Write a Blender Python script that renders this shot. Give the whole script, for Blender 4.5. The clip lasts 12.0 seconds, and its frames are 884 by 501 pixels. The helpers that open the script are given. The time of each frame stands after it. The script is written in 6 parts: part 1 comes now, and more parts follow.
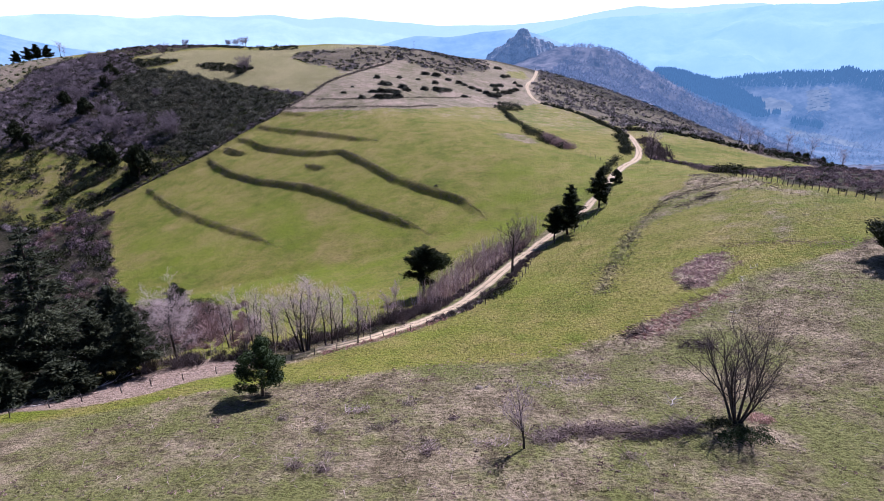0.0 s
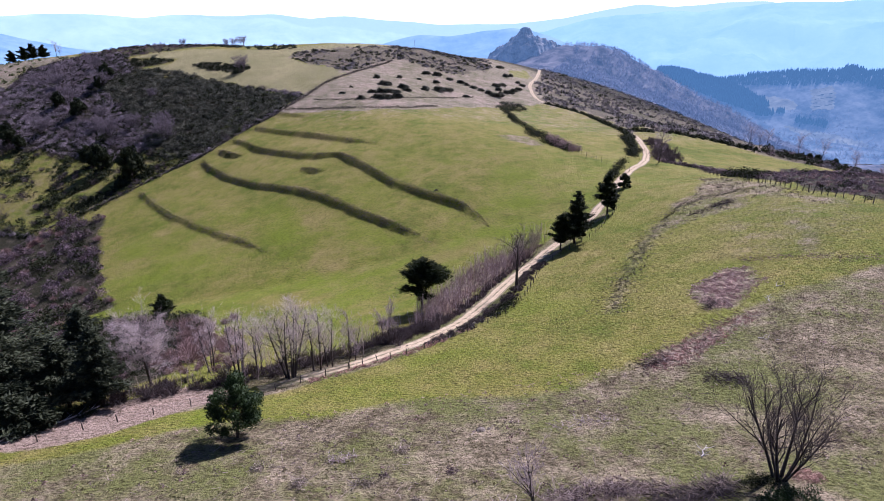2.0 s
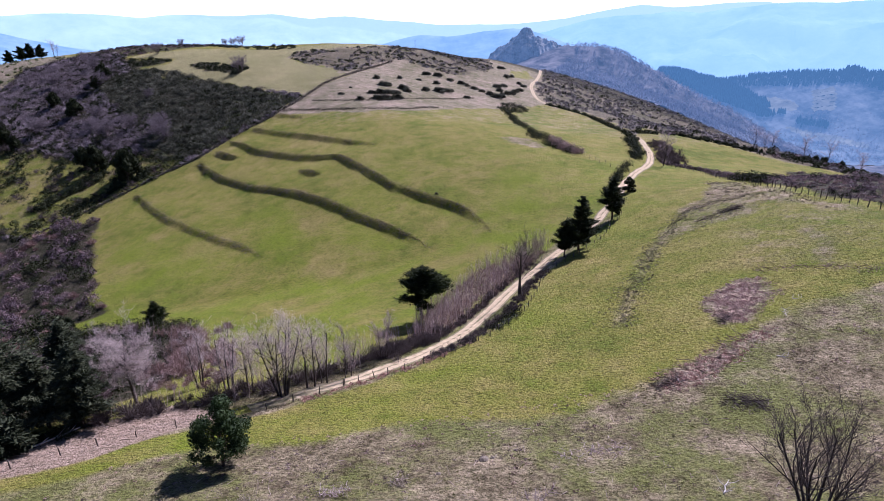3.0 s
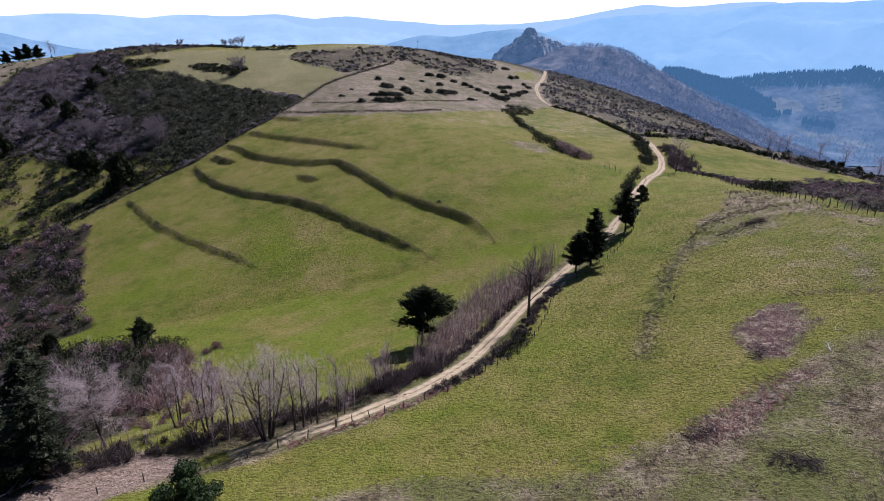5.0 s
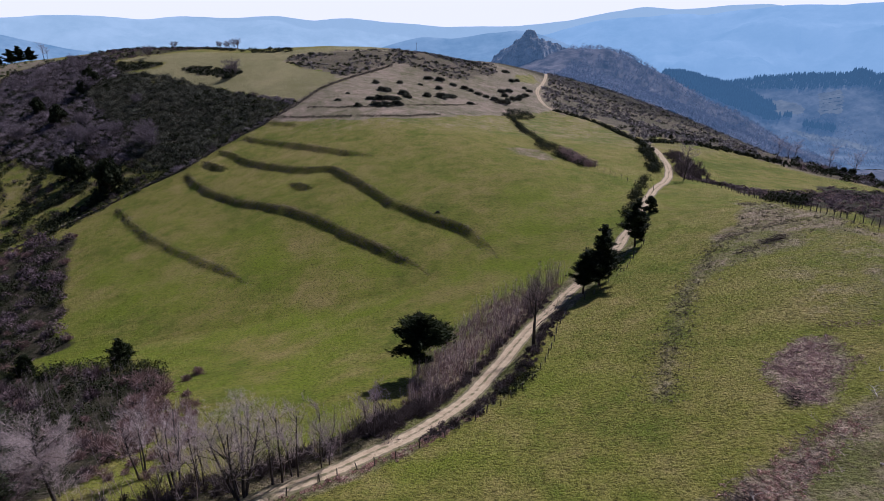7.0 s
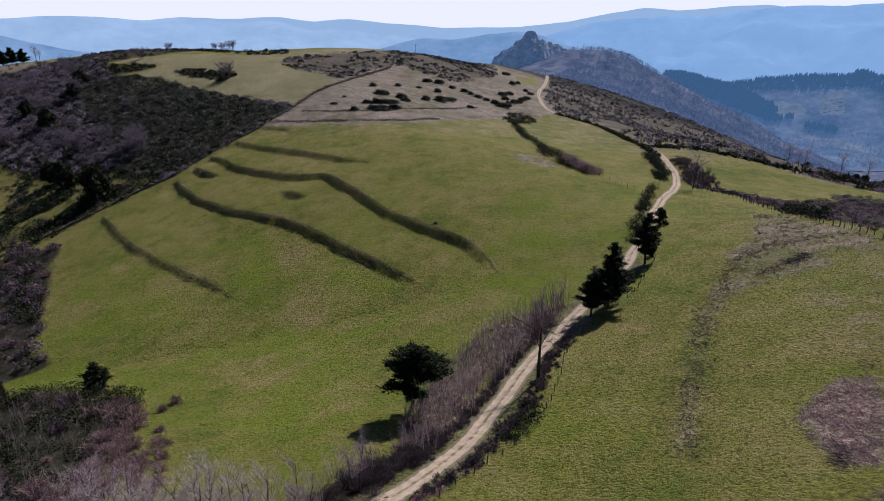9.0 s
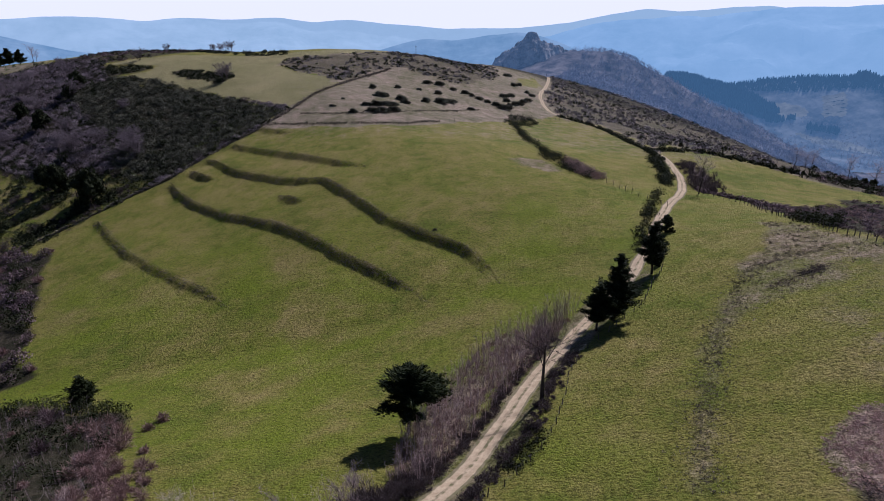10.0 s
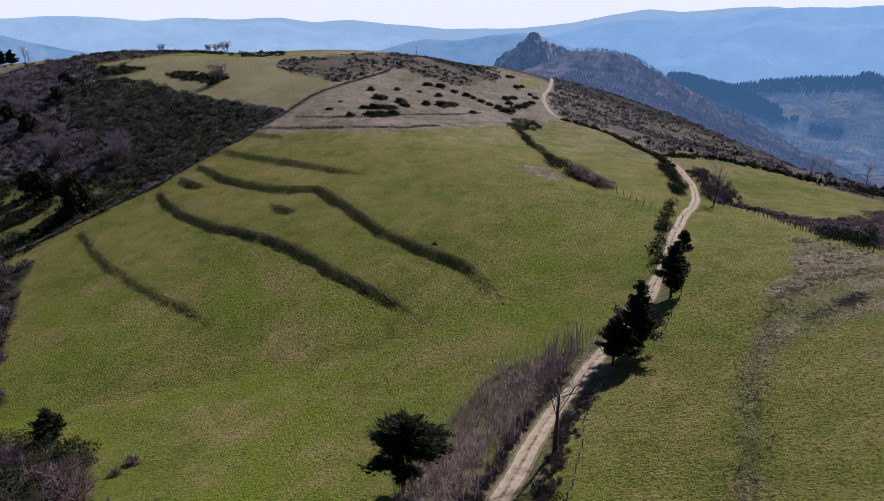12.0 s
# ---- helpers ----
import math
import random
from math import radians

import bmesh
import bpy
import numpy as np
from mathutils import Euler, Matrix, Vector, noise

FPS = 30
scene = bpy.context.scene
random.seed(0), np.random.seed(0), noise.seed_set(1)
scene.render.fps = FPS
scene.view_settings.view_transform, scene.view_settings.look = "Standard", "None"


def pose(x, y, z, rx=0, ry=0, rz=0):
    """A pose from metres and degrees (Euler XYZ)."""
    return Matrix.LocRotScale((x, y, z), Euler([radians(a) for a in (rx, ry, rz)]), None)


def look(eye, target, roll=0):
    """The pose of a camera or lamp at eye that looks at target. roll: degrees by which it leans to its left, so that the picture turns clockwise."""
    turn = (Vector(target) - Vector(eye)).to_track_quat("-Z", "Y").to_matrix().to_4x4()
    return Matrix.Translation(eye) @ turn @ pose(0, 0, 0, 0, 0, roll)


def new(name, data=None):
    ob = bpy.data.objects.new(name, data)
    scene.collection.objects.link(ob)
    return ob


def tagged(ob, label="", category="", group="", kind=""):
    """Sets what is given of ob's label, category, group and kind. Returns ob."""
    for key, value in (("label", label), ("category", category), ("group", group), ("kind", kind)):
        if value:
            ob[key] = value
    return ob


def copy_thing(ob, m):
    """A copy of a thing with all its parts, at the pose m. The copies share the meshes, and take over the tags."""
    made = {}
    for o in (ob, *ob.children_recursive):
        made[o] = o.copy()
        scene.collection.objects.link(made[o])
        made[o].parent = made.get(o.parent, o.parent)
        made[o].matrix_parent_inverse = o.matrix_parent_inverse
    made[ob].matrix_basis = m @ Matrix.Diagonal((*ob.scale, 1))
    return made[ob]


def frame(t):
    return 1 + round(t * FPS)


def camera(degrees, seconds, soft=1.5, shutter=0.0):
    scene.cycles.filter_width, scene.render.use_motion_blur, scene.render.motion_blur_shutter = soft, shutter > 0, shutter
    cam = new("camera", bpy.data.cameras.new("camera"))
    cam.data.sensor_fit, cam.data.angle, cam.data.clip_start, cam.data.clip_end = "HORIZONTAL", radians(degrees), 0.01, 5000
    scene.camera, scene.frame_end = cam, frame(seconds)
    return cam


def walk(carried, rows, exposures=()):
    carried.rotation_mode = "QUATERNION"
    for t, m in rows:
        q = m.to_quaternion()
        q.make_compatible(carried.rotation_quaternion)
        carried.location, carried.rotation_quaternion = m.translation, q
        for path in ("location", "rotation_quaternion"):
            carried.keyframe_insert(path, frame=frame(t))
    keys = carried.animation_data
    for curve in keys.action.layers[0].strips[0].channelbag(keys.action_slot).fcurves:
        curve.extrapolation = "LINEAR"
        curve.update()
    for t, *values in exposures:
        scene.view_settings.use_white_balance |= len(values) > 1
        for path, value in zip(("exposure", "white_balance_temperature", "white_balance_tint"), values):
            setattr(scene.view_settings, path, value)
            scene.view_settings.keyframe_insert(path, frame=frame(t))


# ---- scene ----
cam = camera(72.5, 12.0, soft=0.85)
# seconds, eye, heading (to the left of +y), tilt, roll
ROWS = [
    (0, 0.178, 0.178, 40.216, 1.866, -21.079, 0.005),
    (0.5, 0.332, 1.851, 40.097, 1.944, -21.108, -0.047),
    (1, 0.408, 3.595, 39.995, 2.016, -21.127, -0.090),
    (1.5, 0.423, 5.396, 39.908, 2.061, -21.144, -0.115),
    (2, 0.393, 7.240, 39.837, 2.082, -21.159, -0.103),
    (2.5, 0.331, 9.117, 39.780, 2.083, -21.143, -0.084),
    (3, 0.251, 11.016, 39.736, 2.105, -21.142, -0.039),
    (5, -0.072, 18.698, 39.678, 2.398, -21.134, -0.040),
    (5.5, -0.119, 20.620, 39.687, 2.420, -21.094, -0.017),
    (6, -0.145, 22.541, 39.704, 2.460, -21.063, -0.051),
    (6.5, -0.149, 24.461, 39.727, 2.423, -21.016, 0.014),
    (7, -0.133, 26.386, 39.755, 2.347, -20.974, 0.013),
    (9, 0.079, 34.249, 39.888, 2.371, -20.895, 0.021),
    (9.5, 0.136, 36.303, 39.920, 2.413, -20.866, 0.046),
    (10, 0.177, 38.416, 39.947, 2.454, -20.826, 0.062),
    (10.5, 0.189, 40.605, 39.970, 2.458, -20.839, 0.090),
    (11, 0.158, 42.884, 39.985, 2.496, -20.856, 0.095),
    (11.5, 0.070, 45.274, 39.991, 2.517, -20.836, 0.118),
    (12, -0.092, 47.795, 39.987, 2.535, -20.814, 0.142),
]


def aim(eye, heading, tilt, roll):
    a, b = radians(heading), radians(tilt)
    way = Vector((-math.sin(a) * math.cos(b), math.cos(a) * math.cos(b), math.sin(b)))
    return look(eye, Vector(eye) + 100 * way, roll)


walk(cam, [(r[0], aim(r[1:4], *r[4:])) for r in ROWS], [(0.0, 0.79, 5340, 34), (2.5, 0.79, 5340, 34), (5.5, 0.18, 5480, 25), (6.5, -0.04, 5480, 27), (12.0, -0.10, 5480, 27)])

# ---- light ----
SUN_HEADING, SUN_HEIGHT = radians(35), radians(46)  # from +y towards +x
world = bpy.data.worlds.new("sky")
scene.world = world
world.use_nodes = True
wn = world.node_tree
sky = wn.nodes.new("ShaderNodeTexSky")
sky.sky_type, sky.sun_disc = "NISHITA", False
sky.sun_elevation, sky.sun_rotation = SUN_HEIGHT, SUN_HEADING
sky.altitude, sky.air_density, sky.dust_density, sky.ozone_density = 900, 0.7, 0.0, 4.0
pale = wn.nodes.new("ShaderNodeHueSaturation")
pale.inputs["Saturation"].default_value = 1.0
wn.links.new(sky.outputs[0], pale.inputs["Color"])
wn.links.new(pale.outputs[0], wn.nodes["Background"].inputs[0])
wn.nodes["Background"].inputs[1].default_value = 0.05
sun = new("sun", bpy.data.lights.new("sun", "SUN"))
sun.data.energy, sun.data.angle, sun.data.color = 5.0, radians(0.53), (1.0, 0.95, 0.87)
sun_way = Vector((math.sin(SUN_HEADING) * math.cos(SUN_HEIGHT), math.cos(SUN_HEADING) * math.cos(SUN_HEIGHT), math.sin(SUN_HEIGHT)))
sun.matrix_world = look(sun_way * 300, (0, 0, 0))


# ---- materials ----
def material(name, rough=0.9, spec=0.2):
    m = bpy.data.materials.new(name)
    m.use_nodes = True
    b = m.node_tree.nodes["Principled BSDF"]
    b.inputs["Roughness"].default_value = rough
    b.inputs["Specular IOR Level"].default_value = spec
    return m, m.node_tree, b


def node(tree, kind, **values):
    n = tree.nodes.new(kind)
    for key, value in values.items():
        if key in n.inputs:
            n.inputs[key].default_value = value
    return n


def noise_at(tree, scale, detail=4, rough=0.6, stretch=None):
    """Noise in world metres."""
    geo = tree.nodes.new("ShaderNodeNewGeometry")
    n = node(tree, "ShaderNodeTexNoise", Scale=scale, Detail=detail, Roughness=rough)
    if stretch:
        mp = tree.nodes.new("ShaderNodeMapping")
        mp.inputs["Scale"].default_value = stretch
        tree.links.new(geo.outputs["Position"], mp.inputs["Vector"])
        tree.links.new(mp.outputs[0], n.inputs["Vector"])
    else:
        tree.links.new(geo.outputs["Position"], n.inputs["Vector"])
    return n.outputs["Fac"]


def ramp(tree, fac, stops):
    r = tree.nodes.new("ShaderNodeValToRGB")
    el = r.color_ramp.elements
    while len(el) < len(stops):
        el.new(0.5)
    for e, (at, colour) in zip(el, stops):
        e.position = at
        e.color = (*colour, 1) if isinstance(colour, tuple) else (colour, colour, colour, 1)
    tree.links.new(fac, r.inputs[0])
    return r.outputs[0]


def mixed(tree, fac, a, b, blend="MIX"):
    n = tree.nodes.new("ShaderNodeMix")
    n.data_type, n.blend_type = "RGBA", blend
    for socket, value in ((n.inputs[0], fac), (n.inputs[6], a), (n.inputs[7], b)):
        if isinstance(value, bpy.types.NodeSocket):
            tree.links.new(value, socket)
        elif isinstance(value, tuple):
            socket.default_value = (*value, 1)
        else:
            socket.default_value = value
    return n.outputs[2]


def maths(tree, op, a, b):
    n = tree.nodes.new("ShaderNodeMath")
    n.operation = op
    for socket, value in zip(n.inputs, (a, b)):
        if isinstance(value, bpy.types.NodeSocket):
            tree.links.new(value, socket)
        else:
            socket.default_value = value
    return n.outputs[0]


def bumped(tree, bsdf, height, strength, distance):
    n = node(tree, "ShaderNodeBump", Strength=strength, Distance=distance)
    tree.links.new(height, n.inputs["Height"])
    tree.links.new(n.outputs[0], bsdf.inputs["Normal"])


def leafy(name, dark, light, rough=0.7, spec=0.25, see_through=0.25, speck=0.3, drift=0.45):
    """Leaves, needles or twigs: colour differs from clump to clump and tree to tree."""
    m, t, b = material(name, rough, spec)
    geo, info = t.nodes.new("ShaderNodeNewGeometry"), t.nodes.new("ShaderNodeObjectInfo")
    clump = ramp(t, noise_at(t, drift, 5, 0.68), [(0.33, 0.0), (0.67, 1.0)])
    f = maths(t, "ADD", maths(t, "MULTIPLY", geo.outputs["Random Per Island"], speck), maths(t, "MULTIPLY", clump, 0.95 - speck))
    f = maths(t, "ADD", f, maths(t, "MULTIPLY", info.outputs["Random"], 0.15))
    colour = ramp(t, f, [(0.15, dark), (0.95, light)])
    t.links.new(colour, b.inputs["Base Color"])
    if see_through:
        tr = t.nodes.new("ShaderNodeBsdfTranslucent")
        t.links.new(colour, tr.inputs[0])
        mx = t.nodes.new("ShaderNodeMixShader")
        mx.inputs[0].default_value = see_through
        t.links.new(b.outputs[0], mx.inputs[1])
        t.links.new(tr.outputs[0], mx.inputs[2])
        t.links.new(mx.outputs[0], t.nodes["Material Output"].inputs[0])
    return m


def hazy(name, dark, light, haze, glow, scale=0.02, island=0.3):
    """Distant backdrop hills: the haze of kilometres of air is a faint blue emission."""
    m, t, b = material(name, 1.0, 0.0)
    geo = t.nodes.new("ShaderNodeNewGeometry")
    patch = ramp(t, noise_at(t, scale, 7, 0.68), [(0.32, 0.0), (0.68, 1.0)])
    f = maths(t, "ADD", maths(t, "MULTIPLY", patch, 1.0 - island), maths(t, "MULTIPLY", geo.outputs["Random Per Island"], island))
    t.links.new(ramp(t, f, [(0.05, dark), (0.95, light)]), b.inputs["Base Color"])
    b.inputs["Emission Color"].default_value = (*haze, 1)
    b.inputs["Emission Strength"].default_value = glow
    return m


def ground_material():
    m, t, b = material("pasture_ground", 0.95, 0.1)

    def mask(name):
        a = t.nodes.new("ShaderNodeAttribute")
        a.attribute_name = name
        return a.outputs["Fac"]

    big, mid, small = noise_at(t, 0.05, 6, 0.7), noise_at(t, 0.25, 8, 0.70), noise_at(t, 1.3, 6, 0.72)
    fine, tuft = noise_at(t, 4.5, 3, 0.7), noise_at(t, 2.1, 5, 0.68, (1.0, 1.5, 1.0))
    green = ramp(t, maths(t, "ADD", maths(t, "MULTIPLY", big, 0.55), maths(t, "MULTIPLY", mid, 0.5)),
                 [(0.42, (0.128, 0.160, 0.018)), (0.52, (0.222, 0.208, 0.040)), (0.64, (0.310, 0.250, 0.082))])
    green = mixed(t, ramp(t, small, [(0.5, 0.0), (0.8, 0.45)]), green, (0.215, 0.190, 0.058))
    lush = ramp(t, maths(t, "ADD", maths(t, "MULTIPLY", noise_at(t, 0.065, 4, 0.6), 0.75), maths(t, "MULTIPLY", small, 0.25)), [(0.44, 0.0), (0.62, 0.95)])
    green = mixed(t, maths(t, "MULTIPLY", lush, mask("lush")), green, (0.172, 0.218, 0.014))
    dry_big = noise_at(t, 0.085, 5, 0.7)
    dry = ramp(t, maths(t, "ADD", maths(t, "MULTIPLY", mid, 0.6), maths(t, "MULTIPLY", small, 0.45)),
               [(0.42, (0.095, 0.070, 0.040)), (0.51, (0.225, 0.178, 0.105)), (0.60, (0.380, 0.300, 0.190))])
    dry = mixed(t, ramp(t, maths(t, "ADD", maths(t, "MULTIPLY", dry_big, 0.7), maths(t, "MULTIPLY", small, 0.3)), [(0.460, 0.0), (0.56, 0.9)]), dry, mixed(t, small, (0.100, 0.130, 0.022), (0.215, 0.205, 0.065)))
    tan = ramp(t, maths(t, "ADD", maths(t, "MULTIPLY", mid, 0.55), maths(t, "MULTIPLY", big, 0.45)),
               [(0.41, (0.165, 0.150, 0.075)), (0.50, (0.270, 0.225, 0.148)), (0.60, (0.400, 0.305, 0.225))])
    hay = ramp(t, maths(t, "ADD", maths(t, "MULTIPLY", big, 0.6), maths(t, "MULTIPLY", small, 0.4)),
               [(0.42, (0.235, 0.215, 0.090)), (0.60, (0.350, 0.305, 0.145))])
    heath = ramp(t, maths(t, "ADD", maths(t, "MULTIPLY", mid, 0.6), maths(t, "MULTIPLY", small, 0.45)),
                 [(0.44, (0.014, 0.016, 0.007)), (0.53, (0.040, 0.035, 0.022)), (0.62, (0.095, 0.076, 0.052))])
    earth = ramp(t, small, [(0.3, (0.25, 0.17, 0.12)), (0.7, (0.48, 0.36, 0.27))])

    def ragged(name, lo=0.35, hi=0.65):
        s = maths(t, "ADD", mask(name), maths(t, "MULTIPLY", maths(t, "SUBTRACT", maths(t, "ADD", mid, small), 1.0), 0.55))
        return ramp(t, s, [(lo, 0.0), (hi, 1.0)])

    colour = mixed(t, ragged("dry"), green, dry)
    colour = mixed(t, ragged("hay"), colour, hay)
    colour = mixed(t, ragged("tan"), colour, tan)
    colour = mixed(t, ragged("heath"), colour, heath)
    colour = mixed(t, ragged("earth"), colour, earth)
    grain = noise_at(t, 6.0, 4, 0.75)
    colour = mixed(t, ramp(t, grain, [(0.54, 0.0), (0.70, 0.16)]), colour, (0.32, 0.30, 0.12))
    # dark flecks: shade between grass blades and tussocks painted into the colour
    colour = mixed(t, ramp(t, fine, [(0.36, 0.75), (0.53, 0.0)]), colour, mixed(t, 0.68, colour, (0.024, 0.022, 0.005)))
    colour = mixed(t, ramp(t, tuft, [(0.37, 0.88), (0.51, 0.0)]), colour, mixed(t, 0.72, colour, (0.026, 0.026, 0.005)))
    t.links.new(colour, b.inputs["Base Color"])
    relief = maths(t, "ADD", maths(t, "MULTIPLY", small, 0.8), maths(t, "ADD", maths(t, "MULTIPLY", fine, 0.3), maths(t, "MULTIPLY", tuft, 0.9)))
    bumped(t, b, relief, 1.0, 0.42)
    return m


def track_material():
    m, t, b = material("gravel_track", 0.95, 0.15)
    a = t.nodes.new("ShaderNodeAttribute")
    a.attribute_name = "rut"
    small, fine = noise_at(t, 1.2, 4, 0.65), noise_at(t, 9, 3, 0.7)
    bare = ramp(t, maths(t, "ADD", maths(t, "MULTIPLY", small, 0.6), maths(t, "MULTIPLY", fine, 0.4)), [(0.3, (0.27, 0.195, 0.110)), (0.65, (0.54, 0.425, 0.270))])
    verge = ramp(t, small, [(0.3, (0.12, 0.115, 0.045)), (0.7, (0.24, 0.19, 0.12))])
    f = ramp(t, maths(t, "ADD", a.outputs["Fac"], maths(t, "MULTIPLY", maths(t, "SUBTRACT", small, 0.5), 0.9)), [(0.38, 0.0), (0.62, 1.0)])
    t.links.new(mixed(t, f, verge, bare), b.inputs["Base Color"])
    bumped(t, b, fine, 0.5, 0.06)
    return m


def stony(name, dark, light, scale=1.4):
    m, t, b = material(name, 0.92, 0.2)
    n = noise_at(t, scale, 6, 0.7)
    geo = t.nodes.new("ShaderNodeNewGeometry")
    f = maths(t, "ADD", maths(t, "MULTIPLY", n, 0.7), maths(t, "MULTIPLY", geo.outputs["Random Per Island"], 0.35))
    t.links.new(ramp(t, f, [(0.3, dark), (0.8, light)]), b.inputs["Base Color"])
    bumped(t, b, n, 0.6, 0.15)
    return m


def barky(name, dark, light):
    m, t, b = material(name, 0.9, 0.15)
    n = noise_at(t, 3.0, 4, 0.6, (1, 1, 0.25))
    t.links.new(ramp(t, n, [(0.3, dark), (0.7, light)]), b.inputs["Base Color"])
    bumped(t, b, n, 0.5, 0.03)
    return m


GROUND, TRACK = ground_material(), track_material()
STONE = stony("field_stone", (0.060, 0.048, 0.034), (0.25, 0.205, 0.155))
BARK = barky("grey_bark", (0.028, 0.023, 0.021), (0.10, 0.083, 0.075))
PALE_BARK = barky("pale_bark", (0.34, 0.295, 0.25), (0.66, 0.60, 0.53))
PINE_BARK = barky("pine_bark", (0.035, 0.026, 0.02), (0.12, 0.085, 0.06))
POST_WOOD = barky("weathered_post", (0.06, 0.05, 0.042), (0.20, 0.17, 0.14))
NEEDLES = leafy("dark_needles", (0.007, 0.012, 0.004), (0.042, 0.052, 0.018), spec=0.1, see_through=0.12)
FIR = leafy("fir_needles", (0.006, 0.011, 0.005), (0.085, 0.095, 0.050), spec=0.1, see_through=0.12, speck=0.55)
HOLLY = leafy("evergreen_leaves", (0.012, 0.026, 0.008), (0.055, 0.082, 0.022), 0.6, 0.15, 0.15)
TWIGS = leafy("purple_twigs", (0.20, 0.145, 0.145), (0.46, 0.365, 0.36), 0.5, 0.5, 0.4, speck=0.6)
SCRUB_TWIGS = leafy("scrub_twigs", (0.075, 0.058, 0.064), (0.34, 0.28, 0.29), spec=0.1, see_through=0.2, speck=0.5)
PALE_TWIGS = leafy("pale_twigs", (0.37, 0.290, 0.270), (0.72, 0.595, 0.545), 0.5, 0.5, 0.5, speck=0.6)
DARK_TWIGS = leafy("dark_twigs", (0.040, 0.031, 0.030), (0.14, 0.11, 0.10), 0.85, 0.1, 0.2)
GORSE = leafy("gorse", (0.008, 0.012, 0.004), (0.050, 0.056, 0.026), spec=0.05, see_through=0.1)
HEATH_GORSE = leafy("heath_gorse", (0.006, 0.008, 0.004), (0.190, 0.185, 0.125), spec=0.05, see_through=0.1, speck=0.12, drift=0.3)
HEATHER = leafy("heather", (0.024, 0.015, 0.016), (0.290, 0.205, 0.205), spec=0.1, see_through=0.1)
HILL_HEATHER = leafy("hill_heather", (0.030, 0.024, 0.026), (0.420, 0.345, 0.350), spec=0.1, see_through=0.1, speck=0.2, drift=0.2)
DULL_LITTER = leafy("dull_litter", (0.120, 0.098, 0.066), (0.430, 0.355, 0.260), spec=0.1, see_through=0.1, speck=0.5)
PURPLE_SCRUB = leafy("purple_scrub", (0.030, 0.020, 0.024), (0.250, 0.185, 0.195), spec=0.1, see_through=0.2)
BROOM = leafy("green_broom", (0.030, 0.046, 0.010), (0.125, 0.135, 0.034), see_through=0.15)
# light and greyish: some distance haze is put into this scrub's colour
RIDGE_TWIGS = leafy("ridge_scrub", (0.058, 0.052, 0.053), (0.290, 0.258, 0.245), spec=0.1, see_through=0.1)
BRACKEN = leafy("dry_bracken", (0.130, 0.078, 0.066), (0.37, 0.245, 0.21), see_through=0.15)
RUSSET = leafy("russet_litter", (0.240, 0.128, 0.100), (0.64, 0.415, 0.335), spec=0.1, see_through=0.1, speck=0.5)
MAUVE = leafy("mauve_litter", (0.225, 0.142, 0.120), (0.66, 0.475, 0.405), spec=0.1, see_through=0.1, speck=0.5)
BANKING = leafy("bank_growth", (0.024, 0.022, 0.012), (0.255, 0.215, 0.135), see_through=0.1, speck=0.55)
TUSSOCK = leafy("grass_tussock", (0.110, 0.105, 0.030), (0.34, 0.28, 0.15), see_through=0.2, speck=0.5)
PASTURE_TUFT = leafy("pasture_tuft", (0.110, 0.125, 0.015), (0.300, 0.270, 0.070), see_through=0.3)
DEAD_WOOD = leafy("grey_brash", (0.17, 0.125, 0.100), (0.50, 0.40, 0.33), 0.9, 0.1, 0.2, speck=0.5)
WIRE = material("fence_wire", 0.4, 0.5)[0]
WIRE.node_tree.nodes["Principled BSDF"].inputs["Base Color"].default_value = (0.10, 0.10, 0.10, 1)
# woods, crag and valley: their blue haze is emission added to the colour
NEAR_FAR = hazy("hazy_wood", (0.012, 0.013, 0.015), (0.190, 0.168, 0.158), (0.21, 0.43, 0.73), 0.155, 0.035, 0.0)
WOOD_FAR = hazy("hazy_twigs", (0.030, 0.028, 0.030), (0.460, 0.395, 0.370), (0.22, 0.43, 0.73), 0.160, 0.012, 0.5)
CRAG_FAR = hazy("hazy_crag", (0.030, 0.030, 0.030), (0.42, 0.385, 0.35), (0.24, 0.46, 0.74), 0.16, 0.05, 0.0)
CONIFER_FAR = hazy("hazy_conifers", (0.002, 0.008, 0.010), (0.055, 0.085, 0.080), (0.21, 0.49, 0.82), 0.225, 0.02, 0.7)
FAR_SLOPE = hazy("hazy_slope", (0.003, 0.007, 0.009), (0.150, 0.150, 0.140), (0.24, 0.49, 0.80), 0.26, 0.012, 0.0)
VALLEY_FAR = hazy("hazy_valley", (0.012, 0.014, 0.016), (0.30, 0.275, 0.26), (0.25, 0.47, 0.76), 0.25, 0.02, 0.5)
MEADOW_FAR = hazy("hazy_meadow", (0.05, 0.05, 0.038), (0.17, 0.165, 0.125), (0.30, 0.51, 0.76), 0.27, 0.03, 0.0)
SKY_GLOW = hazy("bright_haze", (0, 0, 0), (0, 0, 0), (0.93, 0.94, 0.95), 1.0)
# mountains: mostly painted haze, an emission that makes them blue and pale
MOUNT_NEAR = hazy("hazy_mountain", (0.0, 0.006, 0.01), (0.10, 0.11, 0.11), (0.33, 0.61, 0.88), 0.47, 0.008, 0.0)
MOUNT_MID = hazy("blue_haze_mountain", (0.0, 0.006, 0.01), (0.075, 0.085, 0.090), (0.38, 0.66, 0.92), 0.62, 0.004, 0.0)
MOUNT_FAR = hazy("pale_haze_mountain", (0.0, 0.006, 0.01), (0.080, 0.090, 0.095), (0.53, 0.78, 0.95), 0.62, 0.004, 0.0)


